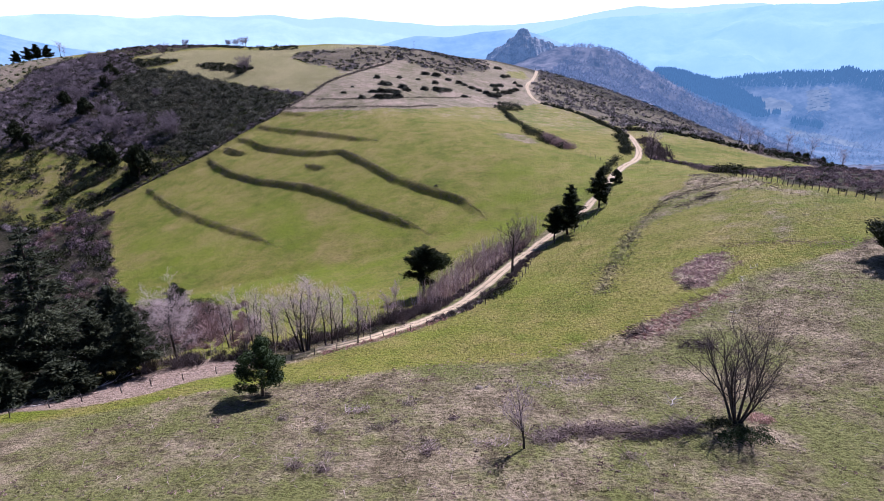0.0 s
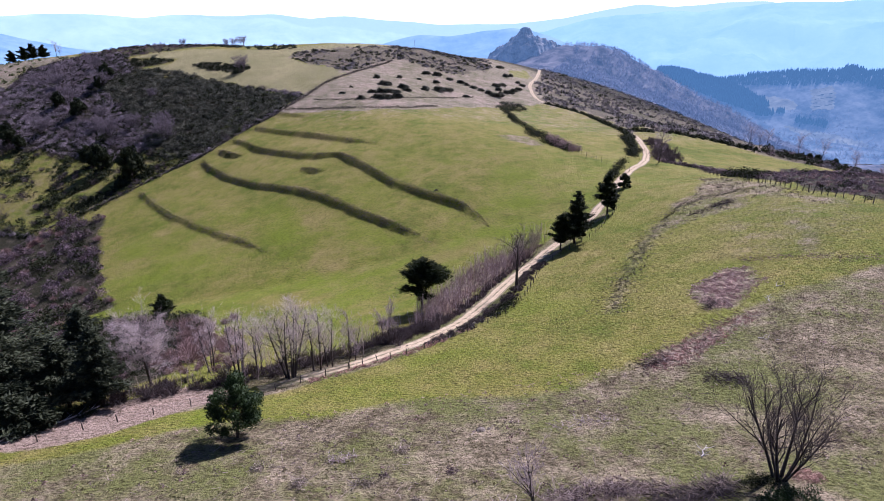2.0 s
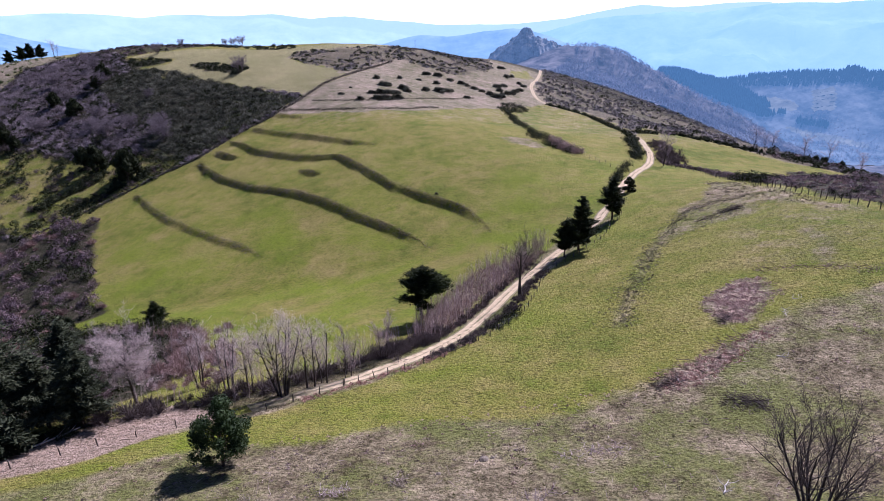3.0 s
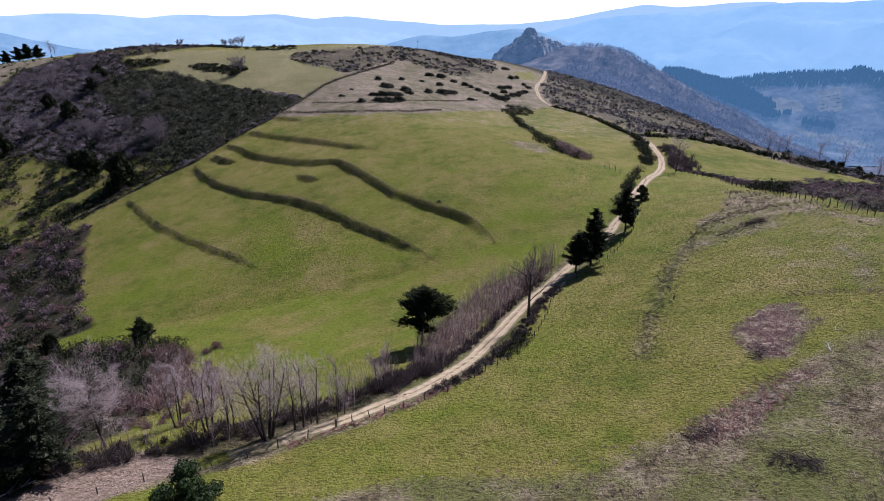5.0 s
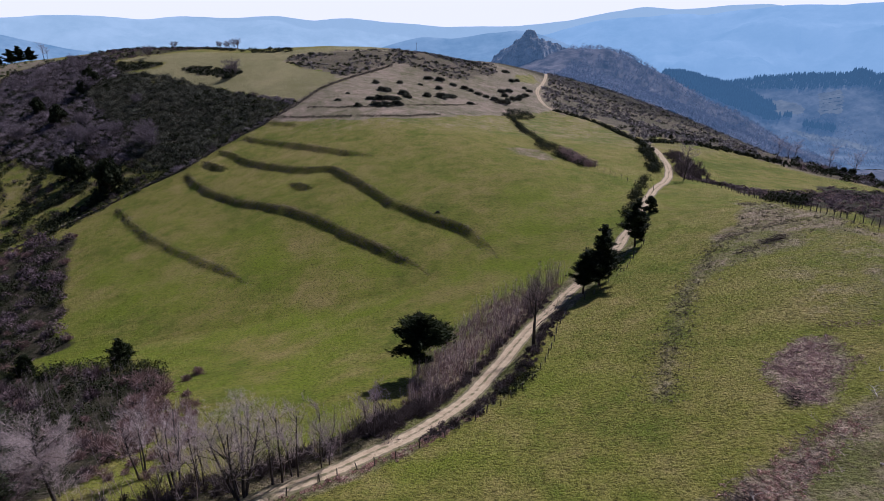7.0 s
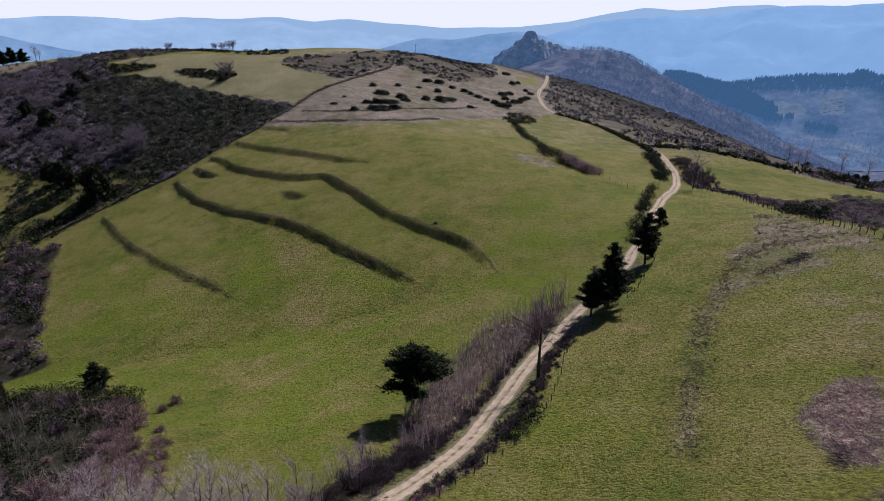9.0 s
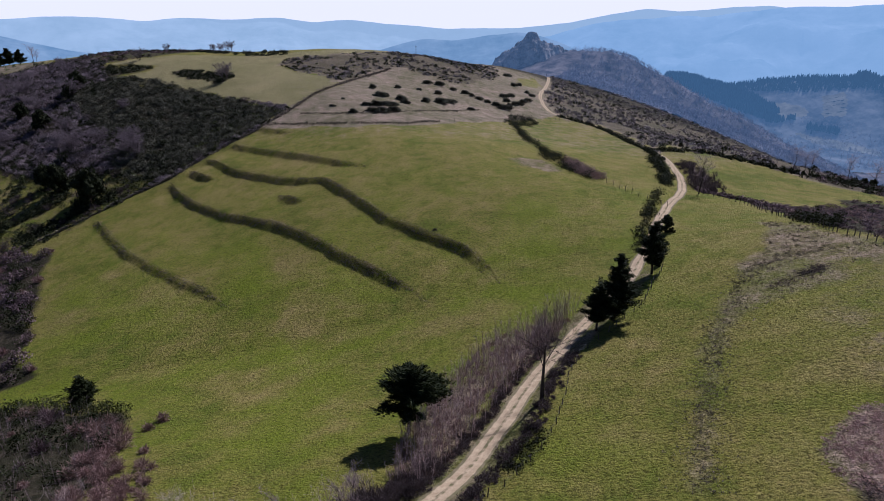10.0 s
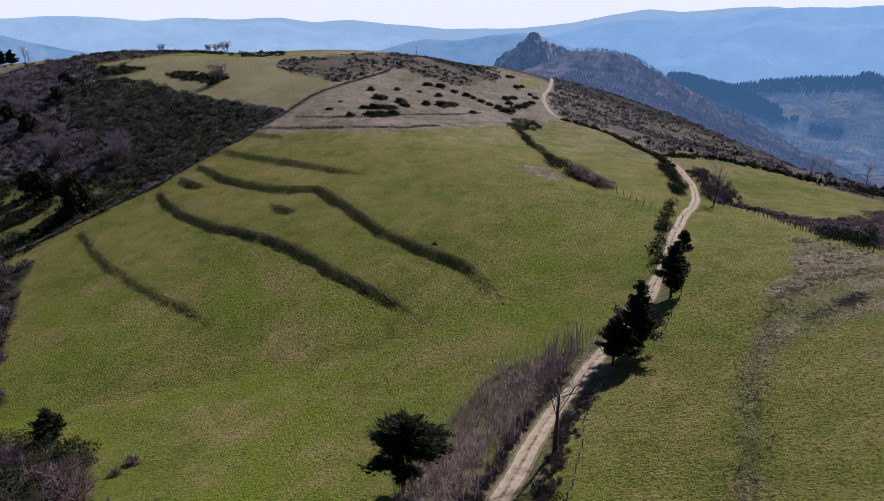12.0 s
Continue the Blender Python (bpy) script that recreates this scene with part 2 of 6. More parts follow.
# ---- the lie of the land ----
def smooth(a, b, v):
    t = np.clip((v - a) / (b - a), 0, 1)
    return t * t * (3 - 2 * t)


def along(line, x, y, blend=0.0):
    """Distance of points to a polyline of (x, y, z) rows, the height of its nearest stretch and the way run along it."""
    best, level, run, weight, start = None, 0.0, 0.0, 0.0, 0.0
    parts = []
    for (ax, ay, az), (bx, by, bz) in zip(line, line[1:]):
        length = math.hypot(bx - ax, by - ay)
        t = np.clip(((x - ax) * (bx - ax) + (y - ay) * (by - ay)) / length ** 2, 0, 1)
        d = np.hypot(x - ax - t * (bx - ax), y - ay - t * (by - ay))
        parts.append((d, az + t * (bz - az), start + t * length))
        best = d if best is None else np.minimum(best, d)
        start += length
    for d, z, s in parts:
        w = np.exp((best - d) / (blend or 0.2)) + 1e-12
        level, run, weight = level + w * z, run + w * s, weight + w
    return best, level / weight, run / weight


# crest lines of the big land forms: x, y, z of the crest, then fall per metre and rounding
CRESTS = [
    ([(0, -400, 60), (0, -100, 25), (20, 60, 5), (40, 150, 0), (-60, 330, 8), (-90, 420, 16), (-10, 500, 4),
      (60, 573, -8), (120, 800, -34), (170, 1000, -44), (150, 1200, -40)], 0.42, 70),
    ([(140, 1210, -36), (172, 1200, -15), (210, 1195, -8), (250, 1195, -9), (290, 1192, -19), (340, 1188, -49), (380, 1180, -72), (440, 1150, -108), (560, 1080, -172)], 0.5, 22),
    ([(-90, 420, 16), (-300, 450, 6), (-420, 430, -20)], 0.35, 60),
    ([(500, 2060, -140), (596, 1935, -112), (633, 1920, -113), (723, 1886, -134), (808, 1847, -163), (867, 1812, -217)], 0.55, 30),
    ([(700, 2060, -200), (822, 2003, -149), (906, 1968, -131), (1011, 1917, -118), (1136, 1845, -113), (1293, 1738, -103), (1600, 1560, -100)], 0.5, 40),
]
FLOOR = -260


def land_forms(x, y):
    total = np.exp(np.full(np.shape(x), FLOOR / 7.0) + 20)
    for line, fall, rounding in CRESTS:
        d, level, _ = along(line, x, y, 35.0)
        total = total + np.exp((level - fall * (np.sqrt(d * d + rounding * rounding) - rounding)) / 7.0 + 20)
    return 7.0 * (np.log(total) - 20)


# swells and hollows added to them: x, y, breadth, height
NEAR_SWELLS = [(-90, 30, 42, 5.8), (-30, 30, 42, 2.0), (30, 30, 42, -5.9), (90, 30, 42, 10.6), (-60, 80, 42, 2.3), (0, 80, 42, -3.8), (60, 80, 42, 2.8), (120, 80, 42, -1.2), (-90, 130, 42, 0.9), (-30, 130, 42, -8.0), (30, 130, 42, -4.7), (90, 130, 42, 7.7), (-60, 180, 42, -1.7), (0, 180, 42, 2.3), (60, 180, 42, -7.9), (120, 180, 42, -11.3)]
HILL_SWELLS = [(-150, 235, 52, -6.2), (-80, 235, 52, -3.2), (-10, 235, 52, 0.8), (60, 235, 52, -0.3), (-115, 300, 52, 1.4), (-45, 300, 52, 4.7), (25, 300, 52, -13.5), (95, 300, 52, 7.3)]
TOP_SWELLS = [(-240, 370, 75, -5.1), (-150, 370, 75, 14.1), (-60, 370, 75, -2.4), (30, 370, 75, 7.4), (-195, 450, 75, 4.7), (-105, 450, 75, -11.2), (-15, 450, 75, 10.5), (75, 450, 75, -4.6)]
SIDE_SWELLS = [(-180, 150, 80, 0.4), (-260, 260, 80, 15.5), (150, 150, 70, 22.0), (180, 280, 80, 11.8), (150, 400, 90, 8.0), (60, 560, 90, -2.7), (-330, 420, 90, 5.1), (0, -40, 70, 11.2)]

# the hilltop and the ridge behind it
CREST_SWELLS = [(-350, 330, 52, 0.6), (-290, 330, 52, -1.6), (-230, 330, 52, -2.0), (-170, 330, 52, 2.0), (-50, 330, 52, -2.0), (10, 330, 52, 2.0), (70, 330, 52, -1.1), (-290, 378, 52, -0.4), (-230, 378, 52, 3.6), (-170, 378, 52, 2.2), (-110, 378, 52, -4.1), (-50, 378, 52, -3.7), (10, 378, 52, 1.4), (-350, 426, 52, -0.7), (-230, 426, 52, 2.4), (-170, 426, 52, -1.1), (-110, 426, 52, -0.7), (-50, 426, 52, 4.0), (10, 426, 52, 0.4), (70, 426, 52, -0.9), (-350, 474, 52, 1.0), (-290, 474, 52, 0.5), (-230, 474, 52, -0.5), (-170, 474, 52, -0.9), (-110, 474, 52, 1.9), (-50, 474, 52, 0.7), (10, 474, 52, -3.4), (70, 474, 52, -1.7), (-350, 522, 52, 1.0), (-230, 522, 52, -0.5), (-170, 522, 52, 0.5), (-110, 522, 52, 0.4), (-50, 522, 52, -3.5), (10, 522, 52, 4.6), (70, 522, 52, 3.1), (-290, 570, 52, -0.6), (-110, 570, 52, -1.5), (-50, 570, 52, -3.2), (10, 570, 52, 7.7), (70, 570, 52, -1.7)]


def plain_height(x, y):
    x, y = np.asarray(x, float), np.asarray(y, float)
    z = land_forms(x, y)
    for cx, cy, s, h in NEAR_SWELLS + HILL_SWELLS + TOP_SWELLS + SIDE_SWELLS + CREST_SWELLS:
        z = z + h * np.exp(-((x - cx) ** 2 + (y - cy) ** 2) / (2 * s * s))
    return z


# grassy banks of the terraces, from the field wall down and round: plan line, rise in metres
BANKS = [
    ([(-86.5, 253, 0), (-72.6, 243.3, 0), (-52.6, 230, 0), (-39, 220.6, 0), (-26.7, 213, 0)], 0.9),
    ([(-92.7, 245, 0), (-74.4, 228.4, 0), (-57, 216.2, 0), (-42.5, 209.7, 0), (-31.3, 195.8, 0), (-19.5, 180, 0), (-9.8, 171.4, 0),
      (-1.1, 163.6, 0), (4.2, 153.9, 0), (6, 147, 0)], 1.0),
    ([(-101, 233, 0), (-85.7, 214.8, 0), (-69, 200.3, 0), (-53.8, 190.5, 0), (-41.4, 180.6, 0), (-30, 169.2, 0), (-18.5, 158.6, 0),
      (-11.1, 150.1, 0), (-8, 145, 0)], 1.0),
    ([(-96, 238.4, 0), (-88, 231.5, 0), (-82.3, 227.5, 0)], 1.2),
    ([(-55.2, 205.7, 0), (-45.3, 197.7, 0)], 0.9),
    ([(-119, 217.4, 0), (-104.8, 201.3, 0), (-91.6, 187.8, 0), (-76.3, 174.6, 0), (-61, 163.3, 0), (-50.1, 152.4, 0)], 0.7),
    ([(-80.7, 263.4, 0), (-62.3, 253.7, 0)], 0.6),
]
TRACK_LINE = [(-41, 54.5, 0), (-36, 57, 0), (-29, 61, 0), (-22.5, 64.6, 0), (-17.3, 68.4, 0), (-12.4, 72.2, 0), (-8.2, 76, 0), (-4.5, 79.9, 0),
              (-1.2, 84.4, 0), (1.8, 90, 0), (4.5, 95.8, 0), (6.8, 101, 0), (9.2, 107, 0), (12.2, 112.2, 0), (15.2, 116.6, 0), (18.2, 121.3, 0), (22, 127, 0), (28.6, 136.5, 0),
              (33.7, 146.9, 0), (38.9, 158.2, 0), (44.8, 172.5, 0), (50.2, 184, 0), (56, 195, 0), (62, 210, 0), (65.7, 227, 0), (67.8, 243, 0),
              (68.4, 260, 0), (67.4, 280, 0), (66.8, 304, 0), (63, 328, 0), (54, 341, 0), (45, 346, 0), (40.8, 355, 0), (40.3, 376, 0), (42, 402, 0), (49.5, 447, 0),
              (57.7, 496, 0), (61.6, 523, 0), (66, 560, 0)]


def bank_profile(line, x, y):
    """Signed distance uphill of a bank and how much of it is there, less towards its ends."""
    d, _, run = along(line, x, y)
    total = sum(math.hypot(b[0] - a[0], b[1] - a[1]) for a, b in zip(line, line[1:]))
    (ax, ay, _), (bx, by, _) = line[0], line[-1]
    px, py = -(by - ay), bx - ax
    side = np.zeros(np.shape(x))
    best = np.full(np.shape(x), 1e9)
    for (cx, cy, _), (ex, ey, _) in zip(line, line[1:]):
        t = np.clip(((x - cx) * (ex - cx) + (y - cy) * (ey - cy)) / ((ex - cx) ** 2 + (ey - cy) ** 2), 0, 1)
        q = np.hypot(x - cx - t * (ex - cx), y - cy - t * (ey - cy))
        cross = (ex - cx) * (y - cy) - (ey - cy) * (x - cx)
        side = np.where(q < best, np.sign(cross), side)
        best = np.minimum(q, best)
    there = smooth(0, 5, run) * smooth(0, min(18.0, 0.3 * total), total - run)
    return d * side, there


def wavy(x, y, step, size):
    return size * (np.sin(x / step + 1.3 * np.sin(y / (1.7 * step))) + np.sin(y / (0.8 * step) + 1.1 * np.sin(x / (1.3 * step) + 2)))


def height(x, y):
    x, y = np.asarray(x, float), np.asarray(y, float)
    z = plain_height(x, y)
    for line, rise in BANKS:
        s, there = bank_profile(line, x, y)
        z = z + 1.25 * rise * there * (smooth(-1.1, 0.6, s + wavy(x, y, 2.2, 0.22)) - 0.5) * np.exp(-(s / 11) ** 2)
    d, _, _ = along(TRACK_LINE, x, y)
    z = z + wavy(x, y, 9.0, 0.10) * smooth(2, 8, d) + wavy(x, y, 3.1, 0.05) * smooth(2, 6, d) - 0.25 * np.exp(-(d / 2.2) ** 4)
    return z


def inside(poly, x, y, feather):
    """1 within a plan outline, 0 outside, soft over the feather."""
    ring = [(px, py, 0) for px, py in poly + poly[:1]]
    d, _, _ = along(ring, x, y)
    odd = np.zeros(np.shape(x), bool)
    for (ax, ay, _), (bx, by, _) in zip(ring, ring[1:]):
        hit = ((ay > y) != (by > y)) & (x < (bx - ax) * (y - ay) / ((by - ay) or 1e-9) + ax)
        odd ^= hit
    return smooth(-feather, feather, np.where(odd, d, -d))


TOP_FIELD = [(-175.5, 338), (-172, 344.7), (-163, 348.3), (-161, 354), (-170.4, 361), (-182, 364.7), (-193.5, 370), (-183.4, 375), (-172.7, 380), (-158, 385), (-141, 386), (-125.7, 388), (-108.5, 392), (-92, 404), (-73, 416), (-50, 428), (-50, 416), (-65, 401), (-82.5, 387), (-98, 376), (-98, 356.4), (-85, 343.2), (-71.5, 335.6), (-61.2, 326), (-58.7, 316), (-66, 298.3), (-71.4, 283.6), (-87.4, 292), (-99.5, 298), (-113.4, 307.4), (-127.8, 316.7), (-142, 324), (-152.6, 328.5), (-166, 332.3)]
TOP_ISLAND = [(-147, 343.7), (-145, 348.6), (-136.5, 346.8), (-126, 342), (-120.4, 343.5), (-111, 333.4), (-113.3, 327), (-116, 323.3), (-127, 329.3), (-138.3, 336)]
TAN_SLOPE = [(-58.7, 316), (-52, 338.3), (-43.4, 361), (-35, 370), (-22, 361.3), (-9.7, 357.5), (2.5, 360), (15, 370.5), (30, 372), (40, 345), (22, 313), (12.5, 298.5), (-10.8, 268.5), (-24.4, 258.5), (-42.4, 256.5), (-60, 259), (-75.8, 262), (-76, 268), (-70.5, 285)]
WALL_LINE = [(-146, 201), (-138, 208.2), (-129.5, 214.5), (-121.4, 221.9), (-112.5, 229.5), (-102, 236), (-93, 247), (-85.4, 256), (-76.6, 265.5), (-69.5, 281), (-65.5, 298), (-58.7, 317), (-51, 340), (-41, 368)]
HEATH_SEEN = [(x, y) for x, y in WALL_LINE[1:9]] + [(-71.4, 283), (-87.4, 291), (-113.4, 306.5), (-142, 323), (-166, 331.5), (-177, 338), (-186, 352), (-196, 370), (-215, 388), (-240, 402), (-268, 380), (-258, 320), (-215, 255), (-172, 205), (-148, 196)]
HEATH_SIDE = [(x, y) for x, y in WALL_LINE[1:9]] + [(-71.4, 283), (-87.4, 291), (-113.4, 306.5), (-142, 323), (-166, 331.5), (-177, 338), (-186, 352), (-196, 370), (-215, 388), (-240, 400), (-330, 420), (-420, 300), (-300, 150), (-160, 160)]
GULLY_GREEN = [(-211, 268), (-194, 266), (-176, 260), (-161, 252), (-149, 247), (-139, 247), (-132, 252), (-125, 250), (-106, 236), (-113, 229), (-119, 222), (-126, 215), (-133, 207), (-140, 198), (-153, 200), (-171, 208), (-200, 230)]
GULLY_TOP = [(-253, 341), (-264, 345), (-300, 360), (-330, 400), (-330, 450), (-287, 428), (-262, 420), (-250, 395), (-270, 395), (-262, 368)]
PURPLE_SIDE = [(-264, 345), (-255, 360), (-240, 394), (-212, 371), (-194, 331), (-184, 295), (-211, 295), (-239, 310)]
PALE_BAND = [(-213, 295), (-172, 264), (-129, 255), (-122, 261), (-135, 276), (-156, 282), (-172, 284), (-204, 299)]
WORN = [(53, 103), (58, 103), (54, 90), (48, 88)]
PILE_GROUND = [(29, 104), (37, 118), (48, 134), (56, 141), (60, 136), (61, 126), (52, 118), (45, 116), (38, 109), (31, 103)]
HEDGE_BARE = [(9, 217), (14, 221), (24, 222), (28, 212), (24, 206), (15.7, 209)]
FENCE_FOOT = [(42, 124), (51, 128), (58, 129), (61, 121), (62.5, 110), (66, 102), (67, 110), (65.6, 126), (64.8, 140), (64.5, 156), (62, 165), (58, 150), (50, 138), (43, 131)]
LEFT_THICKET = [(-150, 195), (-140, 206), (-124, 203), (-112, 177), (-95, 150), (-86, 140), (-93, 131), (-115, 130), (-160, 150)]
LOW_THICKET = [(-104, 128), (-85, 125), (-70, 122), (-56, 115.5), (-50, 110), (-45, 99), (-38, 82), (-37, 70), (-48, 60), (-70, 62), (-100, 95)]
TOP_HEATHER = [(-97.5, 357), (-97, 375), (-82.5, 387), (-65, 401), (-50, 416), (-48, 440), (-20, 455), (3, 493), (20, 496), (18.5, 413), (9, 387), (-0.6, 367), (-10, 362), (-22, 365), (-35, 372.5), (-44, 364.5), (-52.5, 341), (-60, 326), (-72, 337), (-85, 344)]
SKY_HEATH = [(-235, 399), (-228, 420), (-180, 430), (-140, 425), (-160, 400), (-167, 389), (-172.7, 381), (-183.4, 376), (-193.5, 371), (-201, 371), (-220, 385)]
SPUR = [(-195, 352.6), (-189.5, 362), (-176, 361.4), (-161.5, 353), (-168, 349), (-175.4, 345), (-184, 341)]
HILLTOP = [(-59, 318), (-70, 336), (-85, 345), (-98, 358), (-97, 376), (-50, 429), (-20, 470), (3, 500), (10, 560), (70, 560), (66, 500), (48, 440), (43, 400), (44, 350), (38, 330), (18, 312), (-4, 288), (-18, 271), (-40, 264), (-72, 267)]
HIGH_GREEN = [(33.8, 462), (48, 500), (50, 466), (40, 422), (29, 413)]
RIDGE_TOP = [(15, 370.5), (30, 372), (40, 345), (46, 334), (58, 338), (50, 350), (46, 385), (52, 440), (66, 500), (70, 560), (10, 560), (3, 493), (20, 496), (18.5, 413), (9, 387)]
RIDGE_HEATH = [(68, 255), (78, 279), (84, 270), (95, 268.5), (101, 257), (105.5, 243), (111, 233), (121, 227), (133, 219), (180, 205), (400, 200), (520, 700), (60, 620), (70, 560), (62, 500), (50, 440), (44, 400), (43, 372), (44, 352), (64, 336), (68, 300)]
DRY_SIDE = [(-60, 34), (-40, 46.5), (-29, 50), (-18, 54), (-1, 58), (11, 60.5), (17, 62), (25, 67), (33, 72), (41, 76), (49, 80), (56, 82), (75, 92), (110, 90), (110, -60), (-60, -60)]
PATCH_ROUND = [(30, 75), (33, 82), (38, 87.5), (41, 86), (40, 79), (34, 74)]
PATCH_LONG = [(18, 61.5), (20, 65), (26, 70), (33, 72.5), (35, 71.5), (29, 66.5), (24, 62.5), (20.5, 60.8)]
CLEARING = [(-60, 44), (-52, 56), (-42, 61), (-34, 65), (-24, 64.5), (-24, 62), (-29, 58), (-34, 53.5), (-46, 47)]
COPPICE = [(-7.5, 86), (-3.8, 84.5), (-0.4, 90), (2.4, 96), (4.9, 102.3), (7.7, 108.2), (11.0, 114), (14.8, 120), (17.2, 125.5), (11.6, 125.5), (6.5, 125), (3, 121.5), (0.6, 116.5), (-2.4, 111), (-5, 103), (-7, 95)]
VERGE_LEFT = [(-40, 60, 0), (-29, 65, 0), (-22.5, 69, 0), (-13, 76.4, 0), (-7.5, 83, 0)]
STRIP = [(20, 79, 0), (23, 87, 0), (26.4, 94.6, 0), (31, 105, 0), (36.7, 116.2, 0), (46, 129, 0), (59, 133, 0)]
RIGHT_PASTURE = [(37, 92), (45, 122), (52, 132), (62, 133), (68, 118), (66, 95), (52, 84)]
FENCE_HEATH = [(66.5, 205), (72.5, 190), (70, 172), (67.5, 156), (66.5, 141), (66.6, 128), (67.5, 117), (74, 98), (90, 90), (160, 110), (190, 170), (150, 205), (128, 212), (108, 209), (88, 190), (76, 190)]


def axis(lo, hi, first, last, step, growth):
    mid = list(np.arange(lo, hi + step / 2, step))
    low, high, s = [lo], [hi], step
    while low[-1] > first:
        s *= growth
        low.append(low[-1] - s)
    s = step
    while high[-1] < last:
        s *= growth
        high.append(high[-1] + s)
    return np.array(low[:0:-1] + mid + high[1:])


def mesh_from(name, verts, faces):
    me = bpy.data.meshes.new(name)
    me.from_pydata([tuple(v) for v in verts] if not isinstance(verts, np.ndarray) else verts.tolist(), [], faces if isinstance(faces, list) else faces.tolist())
    me.validate()
    return me


def grid_faces(nx, ny):
    i = np.arange(nx * ny).reshape(ny, nx)
    return np.stack([i[:-1, :-1], i[:-1, 1:], i[1:, 1:], i[1:, :-1]], -1).reshape(-1, 4)


def shade_smooth(me):
    me.polygons.foreach_set("use_smooth", [True] * len(me.polygons))


def attribute(me, name, values):
    a = me.attributes.new(name, "FLOAT", "POINT")
    a.data.foreach_set("value", np.asarray(values, np.float32).ravel())


def build_ground():
    xs = axis(-122, 72, -3600, 3600, 0.85, 1.07)
    ys = axis(30, 268, -1200, 4400, 0.85, 1.06)
    gx, gy = np.meshgrid(xs, ys)
    gz = height(gx, gy) - 5 * smooth(600, 700, gy) - 45 * smooth(1250, 1450, gy)
    me = mesh_from("ground", np.stack([gx, gy, gz], -1).reshape(-1, 3), grid_faces(len(xs), len(ys)))
    shade_smooth(me)
    wx, wy = gx + wavy(gx, gy, 4.0, 1.1), gy + wavy(gy, gx, 4.5, 1.1)
    hay = inside(TOP_FIELD, wx, wy, 2.0) * (1 - inside(TOP_ISLAND, wx, wy, 2.0))
    tan = inside(TAN_SLOPE, wx, wy, 3.0)
    heath = 0.78 * inside(HEATH_SIDE, wx, wy, 2.5)
    heath = np.maximum(heath, 0.80 * inside(LEFT_THICKET, wx, wy, 3))
    heath = np.maximum(heath, inside(LOW_THICKET, wx, wy, 3))
    for poly, much in ((TOP_HEATHER, 0.52), (SKY_HEATH, 0.62), (SPUR, 0.8)):
        heath = np.maximum(heath, much * inside(poly, wx, wy, 3))
    ridge = inside(RIDGE_HEATH, wx, wy, 4)
    heath = np.maximum(heath, 0.53 * ridge)
    tan = np.maximum(tan, 0.8 * ridge)
    top = inside(RIDGE_TOP, wx, wy, 3)
    tan = np.maximum(tan, top * (1 - 0.8 * inside(HIGH_GREEN, wx, wy, 4)))
    tan = np.maximum(tan, 0.95 * inside(HILLTOP, wx, wy, 3) * (1 - hay) * (1 - inside(HIGH_GREEN, wx, wy, 4)))
    heath = np.maximum(heath, 0.36 * top * (1 - inside(HIGH_GREEN, wx, wy, 4)))
    heath = np.maximum(heath, 0.66 * inside(FENCE_HEATH, wx, wy, 2))
    heath = np.maximum(heath, inside(TOP_ISLAND, wx, wy, 2))
    heath = np.maximum(heath, smooth(470, 540, gy))
    heath = heath * (1 - 0.60 * inside(GULLY_GREEN, wx, wy, 6)) * (1 - 0.95 * inside(GULLY_TOP, wx, wy, 6))
    tan = np.maximum(tan, 0.75 * inside(GULLY_TOP, wx, wy, 6))
    tan = np.maximum(tan, 0.36 * inside(GULLY_GREEN, wx, wy, 6))
    dry = inside(DRY_SIDE, wx, wy, 3.5)
    for poly in (PATCH_ROUND, PATCH_LONG):
        dry = np.maximum(dry, 0.9 * inside(poly, wx, wy, 2.0))
    earth = 0.80 * inside(CLEARING, wx, wy, 1.2)
    for poly, much in ((PATCH_ROUND, 0.64), (PATCH_LONG, 0.58), (WORN, 0.36), (PILE_GROUND, 0.36), (HEDGE_BARE, 0.40), (COPPICE, 0.46), (FENCE_FOOT, 0.38)):
        earth = np.maximum(earth, much * inside(poly, wx, wy, 2.0))
        dry = np.maximum(dry, min(1.0, 1.6 * much) * inside(poly, wx, wy, 2.5))
    dry = np.maximum(dry, 0.40 * inside(RIGHT_PASTURE, wx, wy, 5.0))
    d, _, _ = along(STRIP, gx, gy)
    dry = np.maximum(dry, 0.50 * np.exp(-(d / 2.2) ** 2))
    heath = np.maximum(heath, 0.31 * inside(RIGHT_PASTURE, wx, wy, 6))
    heath = np.maximum(heath, 0.27 * (1 - smooth(-105, -40, gx)) * smooth(100, 130, gy))
    # straw lip and dark growth on the banks, with sun and shade painted in
    for line, rise in BANKS:
        s, there = bank_profile(line, gx, gy)
        dry = np.maximum(dry, 0.66 * there * np.exp(-((s - 1.0) / 0.5) ** 2))
        heath = np.maximum(heath, 0.40 * there * np.exp(-((s + 0.25) / (0.25 + 0.3 * rise)) ** 2))
    d, _, _ = along(TRACK_LINE, gx, gy)
    dry = np.maximum(dry, 0.78 * np.exp(-((d - 2.2) / 1.5) ** 2) * (1 - smooth(135, 150, gy)))
    earth = np.maximum(earth, 0.36 * np.exp(-((d - 1.9) / 1.0) ** 2) * (1 - smooth(135, 150, gy)))
    # dark ground along the verge: undergrowth, plus the trees' shade painted in
    d, _, _ = along(VERGE_LEFT, gx, gy)
    heath = np.maximum(heath, 0.7 * np.exp(-(d / 2.4) ** 2))
    far_fields = smooth(195, 262, gy) * (1 - heath)
    attribute(me, "hay", hay)
    attribute(me, "tan", np.maximum(tan, 0.41 * far_fields))
